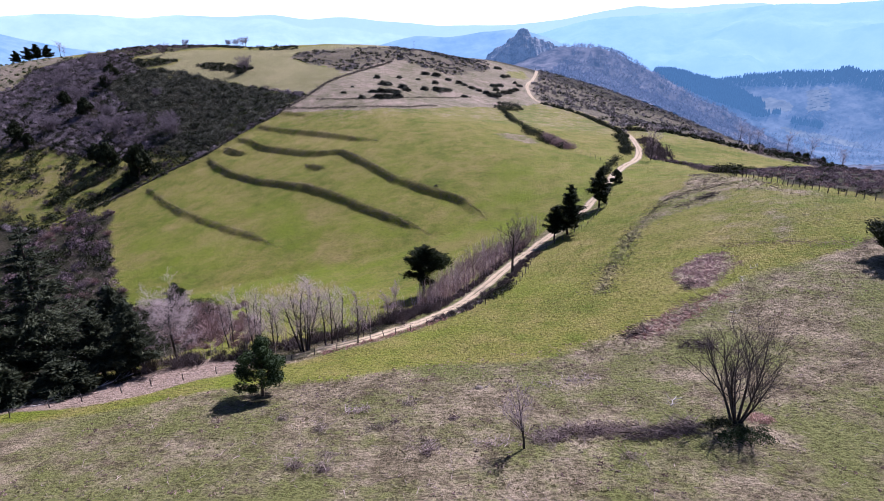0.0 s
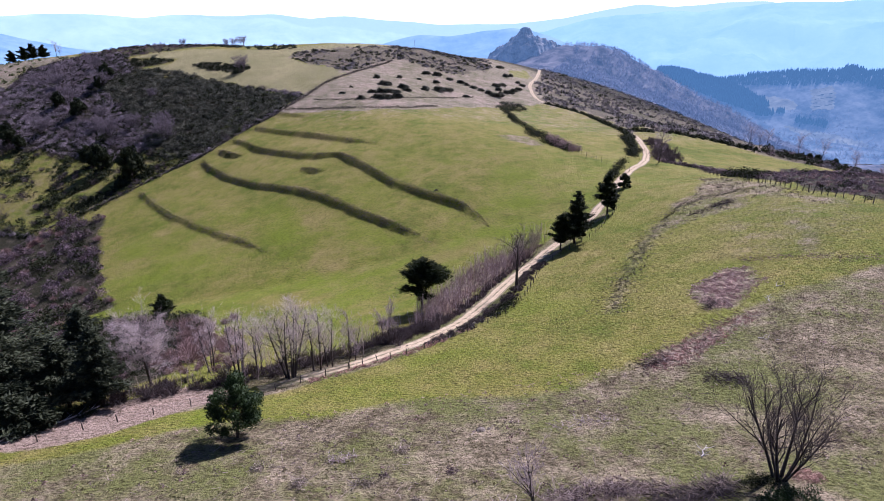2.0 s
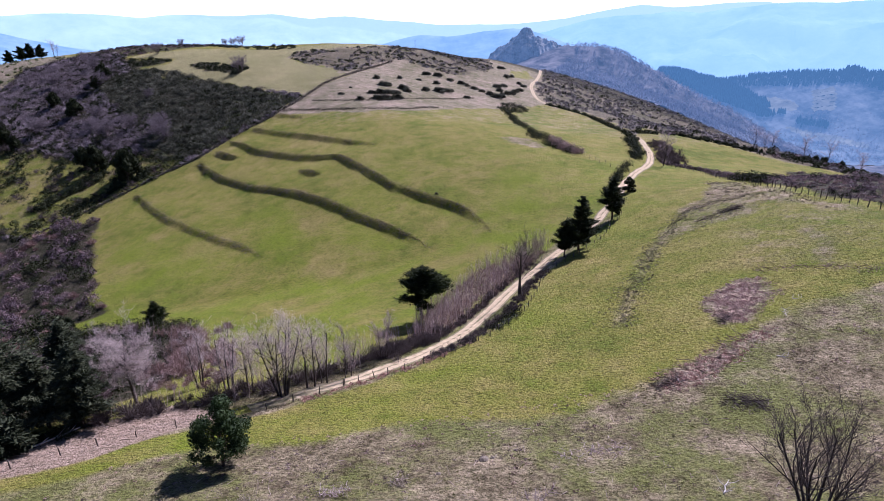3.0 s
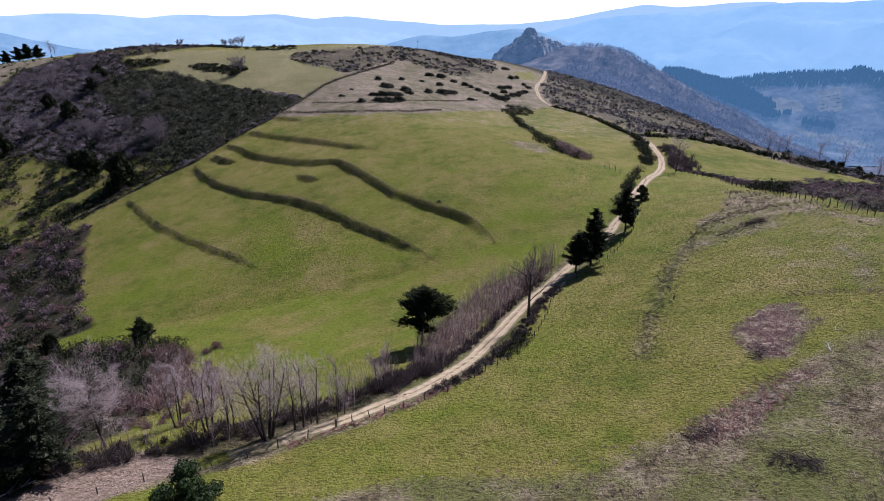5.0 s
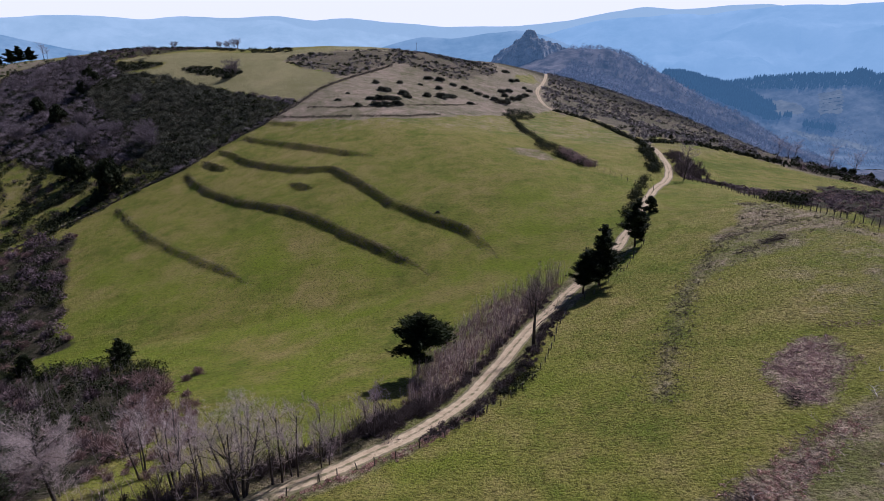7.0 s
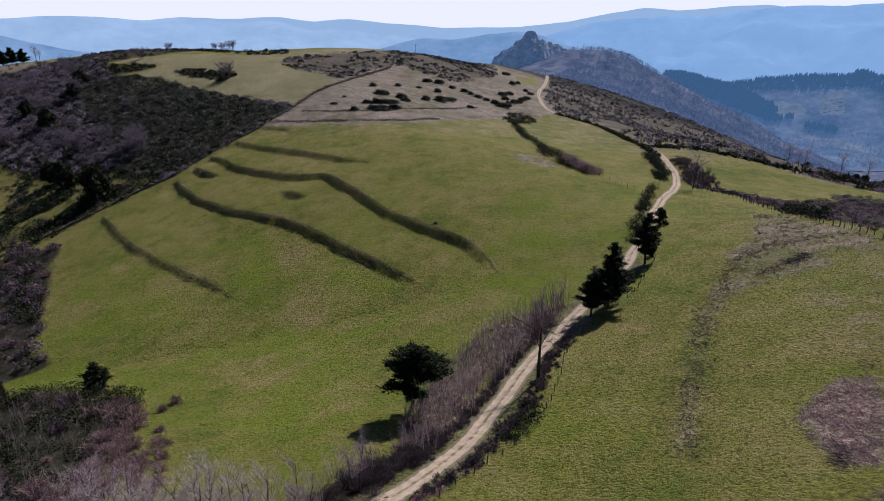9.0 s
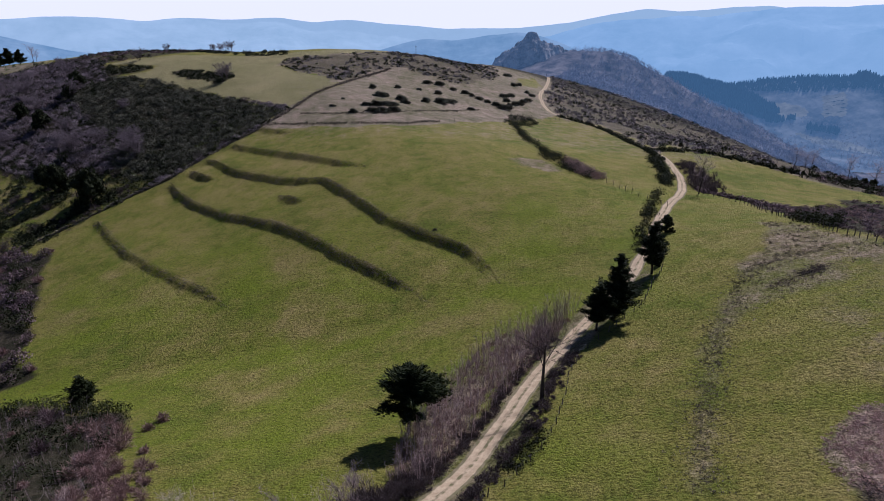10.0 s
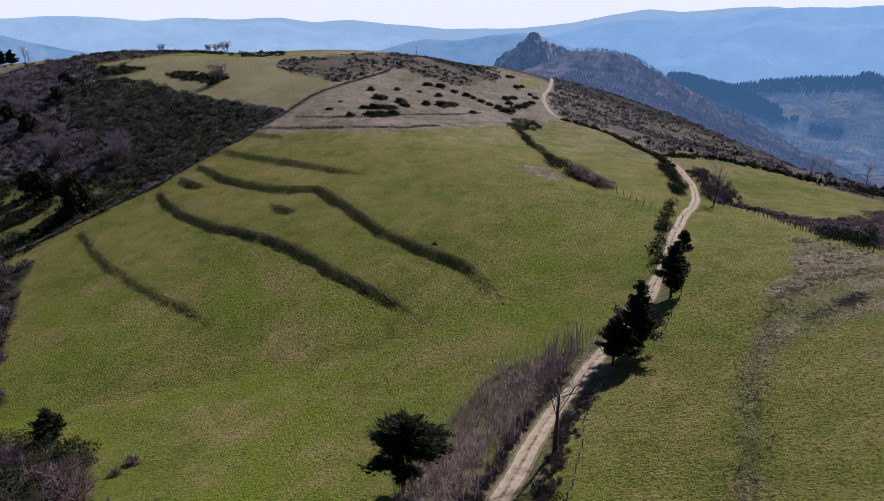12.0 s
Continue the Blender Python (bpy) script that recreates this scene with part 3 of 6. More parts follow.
    attribute(me, "heath", heath)
    attribute(me, "dry", dry)
    attribute(me, "earth", earth)
    attribute(me, "lush", (1 - smooth(150, 230, gy)) * (1 - 0.65 * smooth(-8, 30, gx - 0.45 * (gy - 90))))
    me.materials.append(GROUND)
    ob = new("ground", me)
    return tagged(ob, "rolling hill pasture with green, straw and heath patches", "ground", kind="structure")


build_ground()


def resample(line, step):
    """Points of a smooth line (Catmull-Rom) at even steps, in plan."""
    p = np.array([q[:2] for q in line], float)
    p = np.vstack([2 * p[0] - p[1], p, 2 * p[-1] - p[-2]])
    out = []
    for a, b, c, d in zip(p, p[1:], p[2:], p[3:]):
        n = max(2, int(np.hypot(*(c - b)) / step))
        t = np.arange(n)[:, None] / n
        out.append(0.5 * (2 * b + (c - a) * t + (2 * a - 5 * b + 4 * c - d) * t ** 2 + (3 * b - a - 3 * c + d) * t ** 3))
    return np.vstack(out + [p[-2:-1]])


def build_track():
    c = resample(TRACK_LINE[3:], 0.8)
    g = np.gradient(c, axis=0)
    n = np.stack([g[:, 1], -g[:, 0]], -1) / np.hypot(g[:, 0], g[:, 1])[:, None]
    across = np.array([-2.1, -1.6, -1.25, -0.85, -0.5, -0.2, 0.2, 0.5, 0.85, 1.25, 1.6, 2.1])
    wear = np.array([0.0, 0.30, 0.85, 1.0, 0.85, 0.46, 0.46, 0.85, 1.0, 0.85, 0.30, 0.0])
    dip = np.array([-0.10, 0.05, 0.045, 0.02, 0.05, 0.10, 0.10, 0.05, 0.02, 0.045, 0.05, -0.10])
    verts, rut = [], []
    for i, (p, q) in enumerate(zip(c, n)):
        wander = 0.12 * math.sin(i * 0.21) + 0.08 * math.sin(i * 0.53)
        base, fade = float(height(*p)), 0.45 + 0.55 * float(smooth(0, 20, i * 0.8))
        for a, w, h in zip(across, wear, dip):
            x, y = p + q * (a * 0.68 + wander)
            verts.append((x, y, max(float(height(x, y)), base - 0.25) + 0.05 + h))
            rut.append(w * fade)
    me = mesh_from("track", np.array(verts), grid_faces(len(across), len(c)))
    shade_smooth(me)
    attribute(me, "rut", rut)
    me.materials.append(TRACK)
    tagged(new("track", me), "pale gravel farm track with two worn wheel ruts", "farm track", kind="structure")


build_track()


# ---- far hills and mountains ----
def far_relief(x, y, step):
    return np.array([noise.fractal((a / step, b / step, 3.7), 0.9, 2.1, 6) for a, b in zip(x, y)])


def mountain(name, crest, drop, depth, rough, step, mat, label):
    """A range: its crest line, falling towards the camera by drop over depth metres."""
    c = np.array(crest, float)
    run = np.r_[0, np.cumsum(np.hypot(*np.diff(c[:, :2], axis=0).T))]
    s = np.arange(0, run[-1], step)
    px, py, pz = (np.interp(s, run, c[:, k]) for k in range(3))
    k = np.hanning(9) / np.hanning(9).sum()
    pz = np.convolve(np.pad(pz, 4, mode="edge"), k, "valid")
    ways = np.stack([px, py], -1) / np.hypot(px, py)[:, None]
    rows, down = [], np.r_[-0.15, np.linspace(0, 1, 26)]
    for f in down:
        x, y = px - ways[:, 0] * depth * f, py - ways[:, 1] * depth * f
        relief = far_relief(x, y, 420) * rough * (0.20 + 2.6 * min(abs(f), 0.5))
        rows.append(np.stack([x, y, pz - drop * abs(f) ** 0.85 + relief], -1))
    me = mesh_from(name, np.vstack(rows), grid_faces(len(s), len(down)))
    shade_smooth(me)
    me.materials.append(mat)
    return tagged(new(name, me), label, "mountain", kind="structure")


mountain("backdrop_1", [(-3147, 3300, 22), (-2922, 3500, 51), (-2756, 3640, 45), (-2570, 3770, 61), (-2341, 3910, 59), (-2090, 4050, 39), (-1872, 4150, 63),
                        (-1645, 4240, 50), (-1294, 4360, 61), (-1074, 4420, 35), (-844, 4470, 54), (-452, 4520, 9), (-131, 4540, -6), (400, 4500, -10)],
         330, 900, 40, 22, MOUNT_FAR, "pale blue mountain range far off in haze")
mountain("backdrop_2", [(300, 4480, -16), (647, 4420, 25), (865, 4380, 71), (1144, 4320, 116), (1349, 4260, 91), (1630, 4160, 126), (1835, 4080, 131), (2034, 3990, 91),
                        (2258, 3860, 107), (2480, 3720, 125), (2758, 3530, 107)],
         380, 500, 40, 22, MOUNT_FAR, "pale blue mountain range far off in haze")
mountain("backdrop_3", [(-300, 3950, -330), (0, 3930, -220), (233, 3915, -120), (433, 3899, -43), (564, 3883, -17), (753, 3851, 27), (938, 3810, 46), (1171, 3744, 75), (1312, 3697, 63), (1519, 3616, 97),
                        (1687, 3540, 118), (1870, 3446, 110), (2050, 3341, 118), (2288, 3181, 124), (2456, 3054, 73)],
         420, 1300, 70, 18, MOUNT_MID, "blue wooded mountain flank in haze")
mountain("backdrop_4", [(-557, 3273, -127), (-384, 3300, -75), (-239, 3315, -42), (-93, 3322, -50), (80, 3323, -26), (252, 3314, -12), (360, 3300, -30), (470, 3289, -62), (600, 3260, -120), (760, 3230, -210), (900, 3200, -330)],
         300, 900, 45, 14, MOUNT_NEAR, "wooded ridge behind the hill, blue with painted haze")
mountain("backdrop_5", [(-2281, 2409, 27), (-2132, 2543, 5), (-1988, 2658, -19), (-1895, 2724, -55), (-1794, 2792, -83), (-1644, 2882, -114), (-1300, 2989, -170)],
         260, 900, 45, 14, MOUNT_NEAR, "wooded ridge falling into a valley, blue with painted haze")


def bright_sky():
    """Glowing white sheet behind the ranges, for the haze low over the horizon."""
    a = np.radians(np.linspace(-52, 52, 60))
    z = np.array([-500, -100, 100, 300, 460])
    v = np.array([(4760 * math.sin(q), 4760 * math.cos(q), h) for h in z for q in a])
    me = mesh_from("backdrop_sky", v, grid_faces(len(a), len(z)))
    me.materials.append(SKY_GLOW)
    tagged(new("backdrop_sky", me), "glowing white sheet for the haze low in the sky", "sky", kind="structure")


bright_sky()


# ---- plants ----
def tubes(segments, sides):
    """Tapered tubes: segments are rows of x0 y0 z0 x1 y1 z1 r0 r1."""
    s = np.asarray(segments, float)
    a, b = s[:, :3], s[:, 3:6]
    w = b - a
    w /= np.linalg.norm(w, axis=1)[:, None] + 1e-9
    ref = np.where(np.abs(w[:, 2:3]) > 0.9, [[1.0, 0, 0]], [[0, 0, 1.0]])
    u = np.cross(w, ref)
    u /= np.linalg.norm(u, axis=1)[:, None]
    v = np.cross(w, u)
    ring = np.arange(sides) * 2 * np.pi / sides
    spoke = np.cos(ring)[None, :, None] * u[:, None] + np.sin(ring)[None, :, None] * v[:, None]
    verts = np.concatenate([a[:, None] + spoke * s[:, 6, None, None], b[:, None] + spoke * s[:, 7, None, None]], 1).reshape(-1, 3)
    k = np.arange(sides)
    quad = np.stack([k, (k + 1) % sides, (k + 1) % sides + sides, k + sides], -1)
    faces = (quad[None] + (np.arange(len(s)) * 2 * sides)[:, None, None]).reshape(-1, 4)
    return verts, faces


def blades(points, normals, sizes, rng, long=1.6):
    """One leaf-like triangle at each point, lying across its normal."""
    n = normals / (np.linalg.norm(normals, axis=1)[:, None] + 1e-9)
    r = rng.normal(size=n.shape)
    u = np.cross(n, r)
    u /= np.linalg.norm(u, axis=1)[:, None] + 1e-9
    v = np.cross(n, u)
    s = np.asarray(sizes)[:, None]
    verts = np.stack([points - u * s * 0.5 - v * s * 0.4, points + u * s * 0.5 - v * s * 0.4, points + v * s * 0.5 * long], 1).reshape(-1, 3)
    return verts, np.arange(len(verts)).reshape(-1, 3)


def sprays(points, ways, sizes, rng, slim=0.30, long=1.7):
    """One pointed spray of needles at each point, its tip the given way."""
    w = ways + rng.normal(size=ways.shape) * 0.38
    w /= np.linalg.norm(w, axis=1)[:, None] + 1e-9
    u = np.cross(w, rng.normal(size=w.shape) * 0.6 + np.array([0, 0, 1.0]))
    u /= np.linalg.norm(u, axis=1)[:, None] + 1e-9
    s = np.asarray(sizes)[:, None]
    verts = np.stack([points - u * s * slim - w * s * 0.5, points + u * s * slim - w * s * 0.5, points + w * s * (long - 0.5)], 1).reshape(-1, 3)
    return verts, np.arange(len(verts)).reshape(-1, 3)


def chained(segments, sides):
    """Tapered tubes like tubes(), with one ring where a segment goes on from the one before."""
    v, f = tubes(segments, sides)
    s = np.asarray(segments, float)
    base, verts, faces = 0, [], []
    for i in range(len(s)):
        ring = v[2 * sides * i:2 * sides * (i + 1)]
        if i and np.allclose(s[i, :3], s[i - 1, 3:6]):
            lo = base
        else:
            lo = len(verts)
            verts += ring[:sides].tolist()
        base = len(verts)
        verts += ring[sides:].tolist()
        faces += [[lo + k, lo + (k + 1) % sides, base + (k + 1) % sides, base + k] for k in range(sides)]
    return np.array(verts), faces


def ribbons(segments, rng):
    """Fine twigs: one narrow blade each, tapering to its tip."""
    s = np.asarray(segments, float)
    a, b = s[:, :3], s[:, 3:6]
    u = np.cross(b - a, rng.normal(size=a.shape))
    u /= np.linalg.norm(u, axis=1)[:, None] + 1e-9
    v = np.stack([a - u * s[:, 6:7], a + u * s[:, 6:7], b + u * s[:, 7:8], b - u * s[:, 7:8]], 1).reshape(-1, 3)
    return v, np.arange(len(v)).reshape(-1, 4)


def part(name, verts, faces, mat, parent=None, label=""):
    me = mesh_from(name, verts, faces)
    me.materials.append(mat)
    ob = new(name, me)
    ob.parent = parent
    return tagged(ob, label)


def grow(rng, base, way, length, radius, level, spec, out):
    """A limb and what branches from it. spec: for each level, (side limbs, length share, spread)."""
    way = np.array(way, float)
    p = np.array(base, float)
    steps = 4 if level == 0 else 3 if level + 1 < len(spec) else 2
    step = length / steps
    knots = [(p.copy(), radius)]
    for i in range(steps):
        way = way + rng.normal(size=3) * (0.05 if level == 0 else 0.14)
        way[2] += 0.05 if level == 0 else 0.09 if spec[level][2] < 0.7 else 0.02
        way /= np.linalg.norm(way)
        q = p + way * step
        r = radius * (1 - 0.72 * (i + 1) / steps)
        out[level].append([*p, *q, knots[-1][1], r])
        p = q
        knots.append((p.copy(), r))
    if level + 1 >= len(spec):
        return
    count, share, spread = spec[level + 1]
    for _ in range(count):
        f = rng.uniform(0.28 if level == 0 else 0.15, 1.0) * steps
        i = min(int(f), steps - 1)
        at = knots[i][0] + (knots[i + 1][0] - knots[i][0]) * (f - i)
        side = rng.normal(size=3)
        side[2] = abs(side[2]) * 0.5
        side -= way * (side @ way)
        side /= np.linalg.norm(side) + 1e-9
        tilt = spread * rng.uniform(0.7, 1.25)
        grow(rng, at, way * math.cos(tilt) + side * math.sin(tilt), length * share * rng.uniform(0.65, 1.15), max(knots[i][1] * 0.5, 0.008), level + 1, spec, out)


def bare_tree(seed, tall, stems, lean, spec, bark, twig, thick=0.018, twig_size=0.010, apart=0.55):
    """A leafless tree of the given height, at the origin, as thing with trunk, limbs and twigs."""
    rng = np.random.default_rng(seed)
    out = [[] for _ in spec]
    for i in range(stems):
        a = 2 * math.pi * (i + rng.uniform(-0.3, 0.3)) / max(stems, 1)
        t = lean * rng.uniform(0.5, 1.2) if stems > 1 else 0.05
        way = (math.cos(a) * math.sin(t), math.sin(a) * math.sin(t), math.cos(t))
        foot = (apart * rng.uniform(0.4, 1.3) * math.cos(a) * (stems > 1), apart * rng.uniform(0.4, 1.3) * math.sin(a) * (stems > 1), -0.3)
        grow(rng, foot, way, tall * rng.uniform(0.66, 0.80) * (1 - 0.35 * t), tall * thick * rng.uniform(0.75, 1.1), 0, spec, out)
    allseg = np.vstack([np.array(o) for o in out if o])
    scale = tall / max(allseg[:, 5].max(), 0.1)
    for o in out:
        for g in o:
            g[2], g[5] = g[2] * scale, g[5] * scale
    tree = new("bare_tree")
    for i in range(stems):
        part("trunk" if stems == 1 else "stem", *chained(out[0][4 * i:4 * i + 4], 6), bark, tree)
    limbs, fine = np.array(out[1]), np.array(sum(out[2:], []))
    limbs[:, 6:] = np.clip(limbs[:, 6:], 0.011, 0.05)
    fine[:, 6] = np.clip(fine[:, 6], twig_size, 2 * twig_size)
    fine[:, 7] = np.clip(fine[:, 7], twig_size * 0.5, twig_size)
    tagged(part("branchwork", *tubes(limbs, 3), bark, tree), kind="stuff")
    tagged(part("crown", *ribbons(fine, rng), twig, tree), kind="stuff")
    return tree


def conifer(seed, tall, wide, bare, needles, droop, density, ragged=0.25, tuft=0.42, gap=1.0):
    """An evergreen: trunk, boughs in rough whorls, and a crown of many tufts of needles."""
    rng = np.random.default_rng(seed)
    tree = new("conifer")
    trunk, p, lean = [], np.array([0, 0, -0.4]), rng.normal(size=2) * 0.02
    n = 7
    for i in range(n):
        q = p + np.array([lean[0] * tall / n + rng.normal() * 0.05, lean[1] * tall / n + rng.normal() * 0.05, (tall + 0.4) / n])
        trunk.append([*p, *q, 0.022 * tall * (1 - i / n) + 0.02, 0.022 * tall * (1 - (i + 1) / n) + 0.02])
        p = q
    part("trunk", *chained(trunk, 7), PINE_BARK, tree)
    boughs, pts, nor = [], [], []
    z = bare
    while z < tall * 0.985:
        f = (z - bare) / (tall - bare)
        reach = wide / 2 * ((1 - f) ** 0.75 * (0.62 + 0.38 * min(1, f * 5))) * rng.uniform(1 - ragged, 1 + ragged) + 0.15
        for a in rng.uniform(0, 2 * math.pi, rng.integers(4, 7)):
            l = reach * rng.uniform(0.6, 1.12)
            tip = np.array([math.cos(a) * l, math.sin(a) * l, (0.25 - droop) * l + rng.normal() * 0.15])
            root = np.array([lean[0] * z, lean[1] * z, z])
            boughs.append([*root, *(root + tip), 0.035 + 0.006 * l, 0.012])
            k = max(4, int(density * l))
            along_it = rng.uniform(0.22, 1.05, k)
            c = root + tip * along_it[:, None] + rng.normal(size=(k, 3)) * np.array([0.22, 0.22, 0.13]) * (0.5 + 0.35 * l)
            pts.append(c)
            nor.append(np.tile([math.cos(a), math.sin(a), 0.35 - droop], (k, 1)))
        z += tall * rng.uniform(0.030, 0.055) * gap
    tagged(part("branchwork", *tubes(boughs, 3), PINE_BARK, tree), kind="stuff")
    pts, nor = np.vstack(pts), np.vstack(nor)
    tagged(part("crown", *sprays(pts, nor, rng.uniform(0.6, 1.4, len(pts)) * tuft * 1.15, rng), needles, tree), kind="stuff")
    return tree


def round_evergreen(seed, tall, wide, bare, leaves, count, leaf, lobes=26, lobe=0.17):
    """A many-lobed evergreen with a short trunk."""
    rng = np.random.default_rng(seed)
    tree = new("evergreen_tree")
    seg = [[0, 0, -0.4, 0.1, 0, bare + 0.8, 0.16, 0.12]]
    pts, nor = [], []
    for _ in range(lobes):
        a, f = rng.uniform(0, 2 * math.pi), rng.uniform(0, 1)
        r = wide / 2 * math.sqrt(rng.uniform(0, 1)) * (1 - 0.75 * f ** 1.6) * 0.85
        c = np.array([math.cos(a) * r, math.sin(a) * r, bare + 0.3 + f * (tall - bare - 0.7)])
        seg.append([0.05, 0, bare + 0.4 * f * tall, *c, 0.06, 0.02])
        k = count // lobes
        d = rng.normal(size=(k, 3))
        d /= np.linalg.norm(d, axis=1)[:, None]
        pts.append(c + d * rng.uniform(0.45, 1.0, k)[:, None] * np.array([1, 1, 0.75]) * wide * lobe * rng.uniform(0.7, 1.25))
        nor.append(d + rng.normal(size=(k, 3)) * 0.5)
    part("trunk", *tubes(seg[:1], 6), PINE_BARK, tree)
    tagged(part("branchwork", *tubes(seg[1:], 4), PINE_BARK, tree), kind="stuff")
    pts, nor = np.vstack(pts), np.vstack(nor)
    tagged(part("crown", *blades(pts, nor, rng.uniform(0.6, 1.4, len(pts)) * leaf, rng, 1.4), leaves, tree), kind="stuff")
    return tree


def on_land(x, y, sink=0.0, turn=0.0, size=1.0, tall=None, broad=1.0):
    m = Matrix.Translation((x, y, float(height(x, y)) - sink)) @ Matrix.Rotation(radians(turn), 4, "Z")
    return m @ Matrix.Diagonal((size * broad, size, tall or size, 1))


def place(thing, m, label, category, group=""):
    thing.matrix_basis = m
    return tagged(thing, label, category, group)


TALL_SPEC = [(0, 0, 0), (32, 0.36, 1.05), (11, 0.46, 0.85), (8, 0.5, 0.85), (3, 0.6, 0.8)]
BUSH_SPEC = [(0, 0, 0), (16, 0.30, 0.75), (8, 0.46, 0.85), (7, 0.55, 0.9)]
SLIM_SPEC = [(0, 0, 0), (14, 0.32, 0.5), (9, 0.5, 0.6), (9, 0.5, 0.6)]

# evergreens by the track
place(conifer(3, 9.6, 7.6, 2.3, NEEDLES, -0.08, 130, 0.65, 0.24, 1.25), on_land(-6.3, 97.3), "broad dark pine on the pasture edge beside the track", "pine tree")
place(conifer(5, 7.6, 4.6, 1.7, NEEDLES, -0.08, 120, 0.5, 0.21), on_land(19.6, 118.5), "smaller dark pine on the verge of the track", "pine tree", "pines by the track")
place(conifer(6, 10.4, 5.8, 1.6, NEEDLES, -0.08, 125, 0.5, 0.21), on_land(22.6, 120.6), "tall dark pine on the verge of the track", "pine tree", "pines by the track")
place(conifer(8, 9.8, 5.0, 2.0, NEEDLES, -0.08, 120, 0.5, 0.21), on_land(32.6, 136.8), "dark pine leaning over the pale track", "pine tree", "pines by the track")
place(conifer(9, 8.0, 6.5, 1.0, NEEDLES, -0.05, 100, 0.4, 0.22), on_land(57.5, 76.5), "dark pine on the rough slope", "pine tree")
place(round_evergreen(6, 6.6, 6.4, 0.8, HOLLY, 15000, 0.14, 36, 0.125), on_land(-19.4, 50.6), "small bushy evergreen on the straw-coloured slope", "evergreen tree")
# tall firs at the clearing
for seed, x, y, tall, wide in ((11, -48.2, 60.2, 20, 9), (12, -50.5, 55.5, 25, 9), (13, -52.5, 50.5, 26, 10), (14, -57, 63, 26, 10), (15, -53.5, 68, 19, 8), (16, -62, 58, 28, 10)):
    place(conifer(seed, tall, wide, 2.5, FIR, 0.25, 54, 0.45, 0.26), on_land(x, y), "tall dark fir at the edge of the clearing", "fir tree", "firs at the clearing")
for seed, x, y, tall, wide in ((17, -38.9, 61.6, 9.8, 6.0), (18, -43.0, 62.0, 8.5, 6.0), (38, -44.5, 68.0, 11, 6.5), (39, -50, 76, 11, 6.5)):
    place(conifer(seed, tall, wide, 1.2, FIR, 0.2, 90, 0.4, 0.21), on_land(x, y), "young dark fir beside the bare clearing", "fir tree", "firs at the clearing")
for seed, x, y, tall in ((47, -42.0, 56.2, 3.4), (48, -47.5, 53.0, 4.2)):
    place(conifer(seed, tall, 4.2, 0.2, FIR, 0.15, 40, 0.35, 0.3), on_land(x, y), "low bushy fir beside the fence", "fir tree", "firs at the clearing")
place(conifer(37, 5.0, 5.0, 0.3, FIR, 0.15, 40, 0.35, 0.3), on_land(-45.0, 57.2), "low bushy fir beside the fence", "fir tree", "firs at the clearing")

place(conifer(38, 4.2, 4.4, 0.2, FIR, 0.15, 40, 0.35, 0.3), on_land(-43.6, 54.9), "low bushy fir beside the fence", "fir tree", "firs at the clearing")

# bare trees along the track
place(bare_tree(61, 12.8, 1, 0.1, TALL_SPEC, BARK, PALE_TWIGS, 0.016, 0.006), on_land(-36.7, 67.6), "tall pale leafless tree with a fine crown", "bare tree", "bare trees along the track")
place(bare_tree(22, 9.6, 4, 0.08, BUSH_SPEC, BARK, PALE_TWIGS, 0.011, 0.006), on_land(-26.8, 70.3), "clump of slender pale leafless stems", "bare tree", "bare trees along the track")
place(bare_tree(29, 8.6, 3, 0.09, BUSH_SPEC, BARK, PALE_TWIGS, 0.011, 0.006), on_land(-24.4, 70.0), "clump of slender pale leafless stems", "bare tree", "bare trees along the track")
place(bare_tree(23, 11.6, 7, 0.22, BUSH_SPEC, BARK, PALE_TWIGS, 0.0125, 0.006), on_land(-19.8, 68.2), "many-stemmed leafless tree with pale twigs", "bare tree", "bare trees along the track")
place(bare_tree(24, 10.4, 2, 0.06, BUSH_SPEC, BARK, PALE_TWIGS, 0.012, 0.006), on_land(-17.3, 70.6), "slender leafless tree with a few stems", "bare tree", "bare trees along the track")
place(bare_tree(30, 8.8, 2, 0.07, BUSH_SPEC, BARK, PALE_TWIGS, 0.011, 0.006), on_land(-15.8, 71.6), "slender leafless tree with a few stems", "bare tree", "bare trees along the track")
place(bare_tree(25, 7.4, 3, 0.12, BUSH_SPEC, BARK, TWIGS, 0.012, 0.006), on_land(-13.4, 73.6), "slender leafless tree with a few stems", "bare tree", "bare trees along the track")
place(bare_tree(26, 7.6, 2, 0.05, SLIM_SPEC, BARK, TWIGS, 0.011, 0.006), on_land(-9.8, 79.0), "thin leafless sapling beside the track", "bare tree", "bare trees along the track")
place(bare_tree(27, 9.0, 3, 0.12, BUSH_SPEC, BARK, PALE_TWIGS, 0.011, 0.006), on_land(-31.5, 72.5), "slender pale leafless tree", "bare tree", "bare trees along the track")
place(bare_tree(34, 12.0, 1, 0.12, [(0, 0, 0), (9, 0.60, 0.80), (8, 0.5, 0.85), (8, 0.45, 0.85)], BARK, DARK_TWIGS, 0.026, 0.014), on_land(9.6, 100.6), "large dark leafless tree beside the track", "bare tree", "bare trees along the track")
# bare trees on the near slope
place(bare_tree(31, 10.4, 8, 0.54, [(0, 0, 0), (11, 0.46, 0.50), (7, 0.48, 0.5), (7, 0.5, 0.55)], BARK, DARK_TWIGS, 0.0125, 0.005, 0.3), on_land(22.8, 41.6), "wide many-stemmed leafless tree on the rough slope", "bare tree")
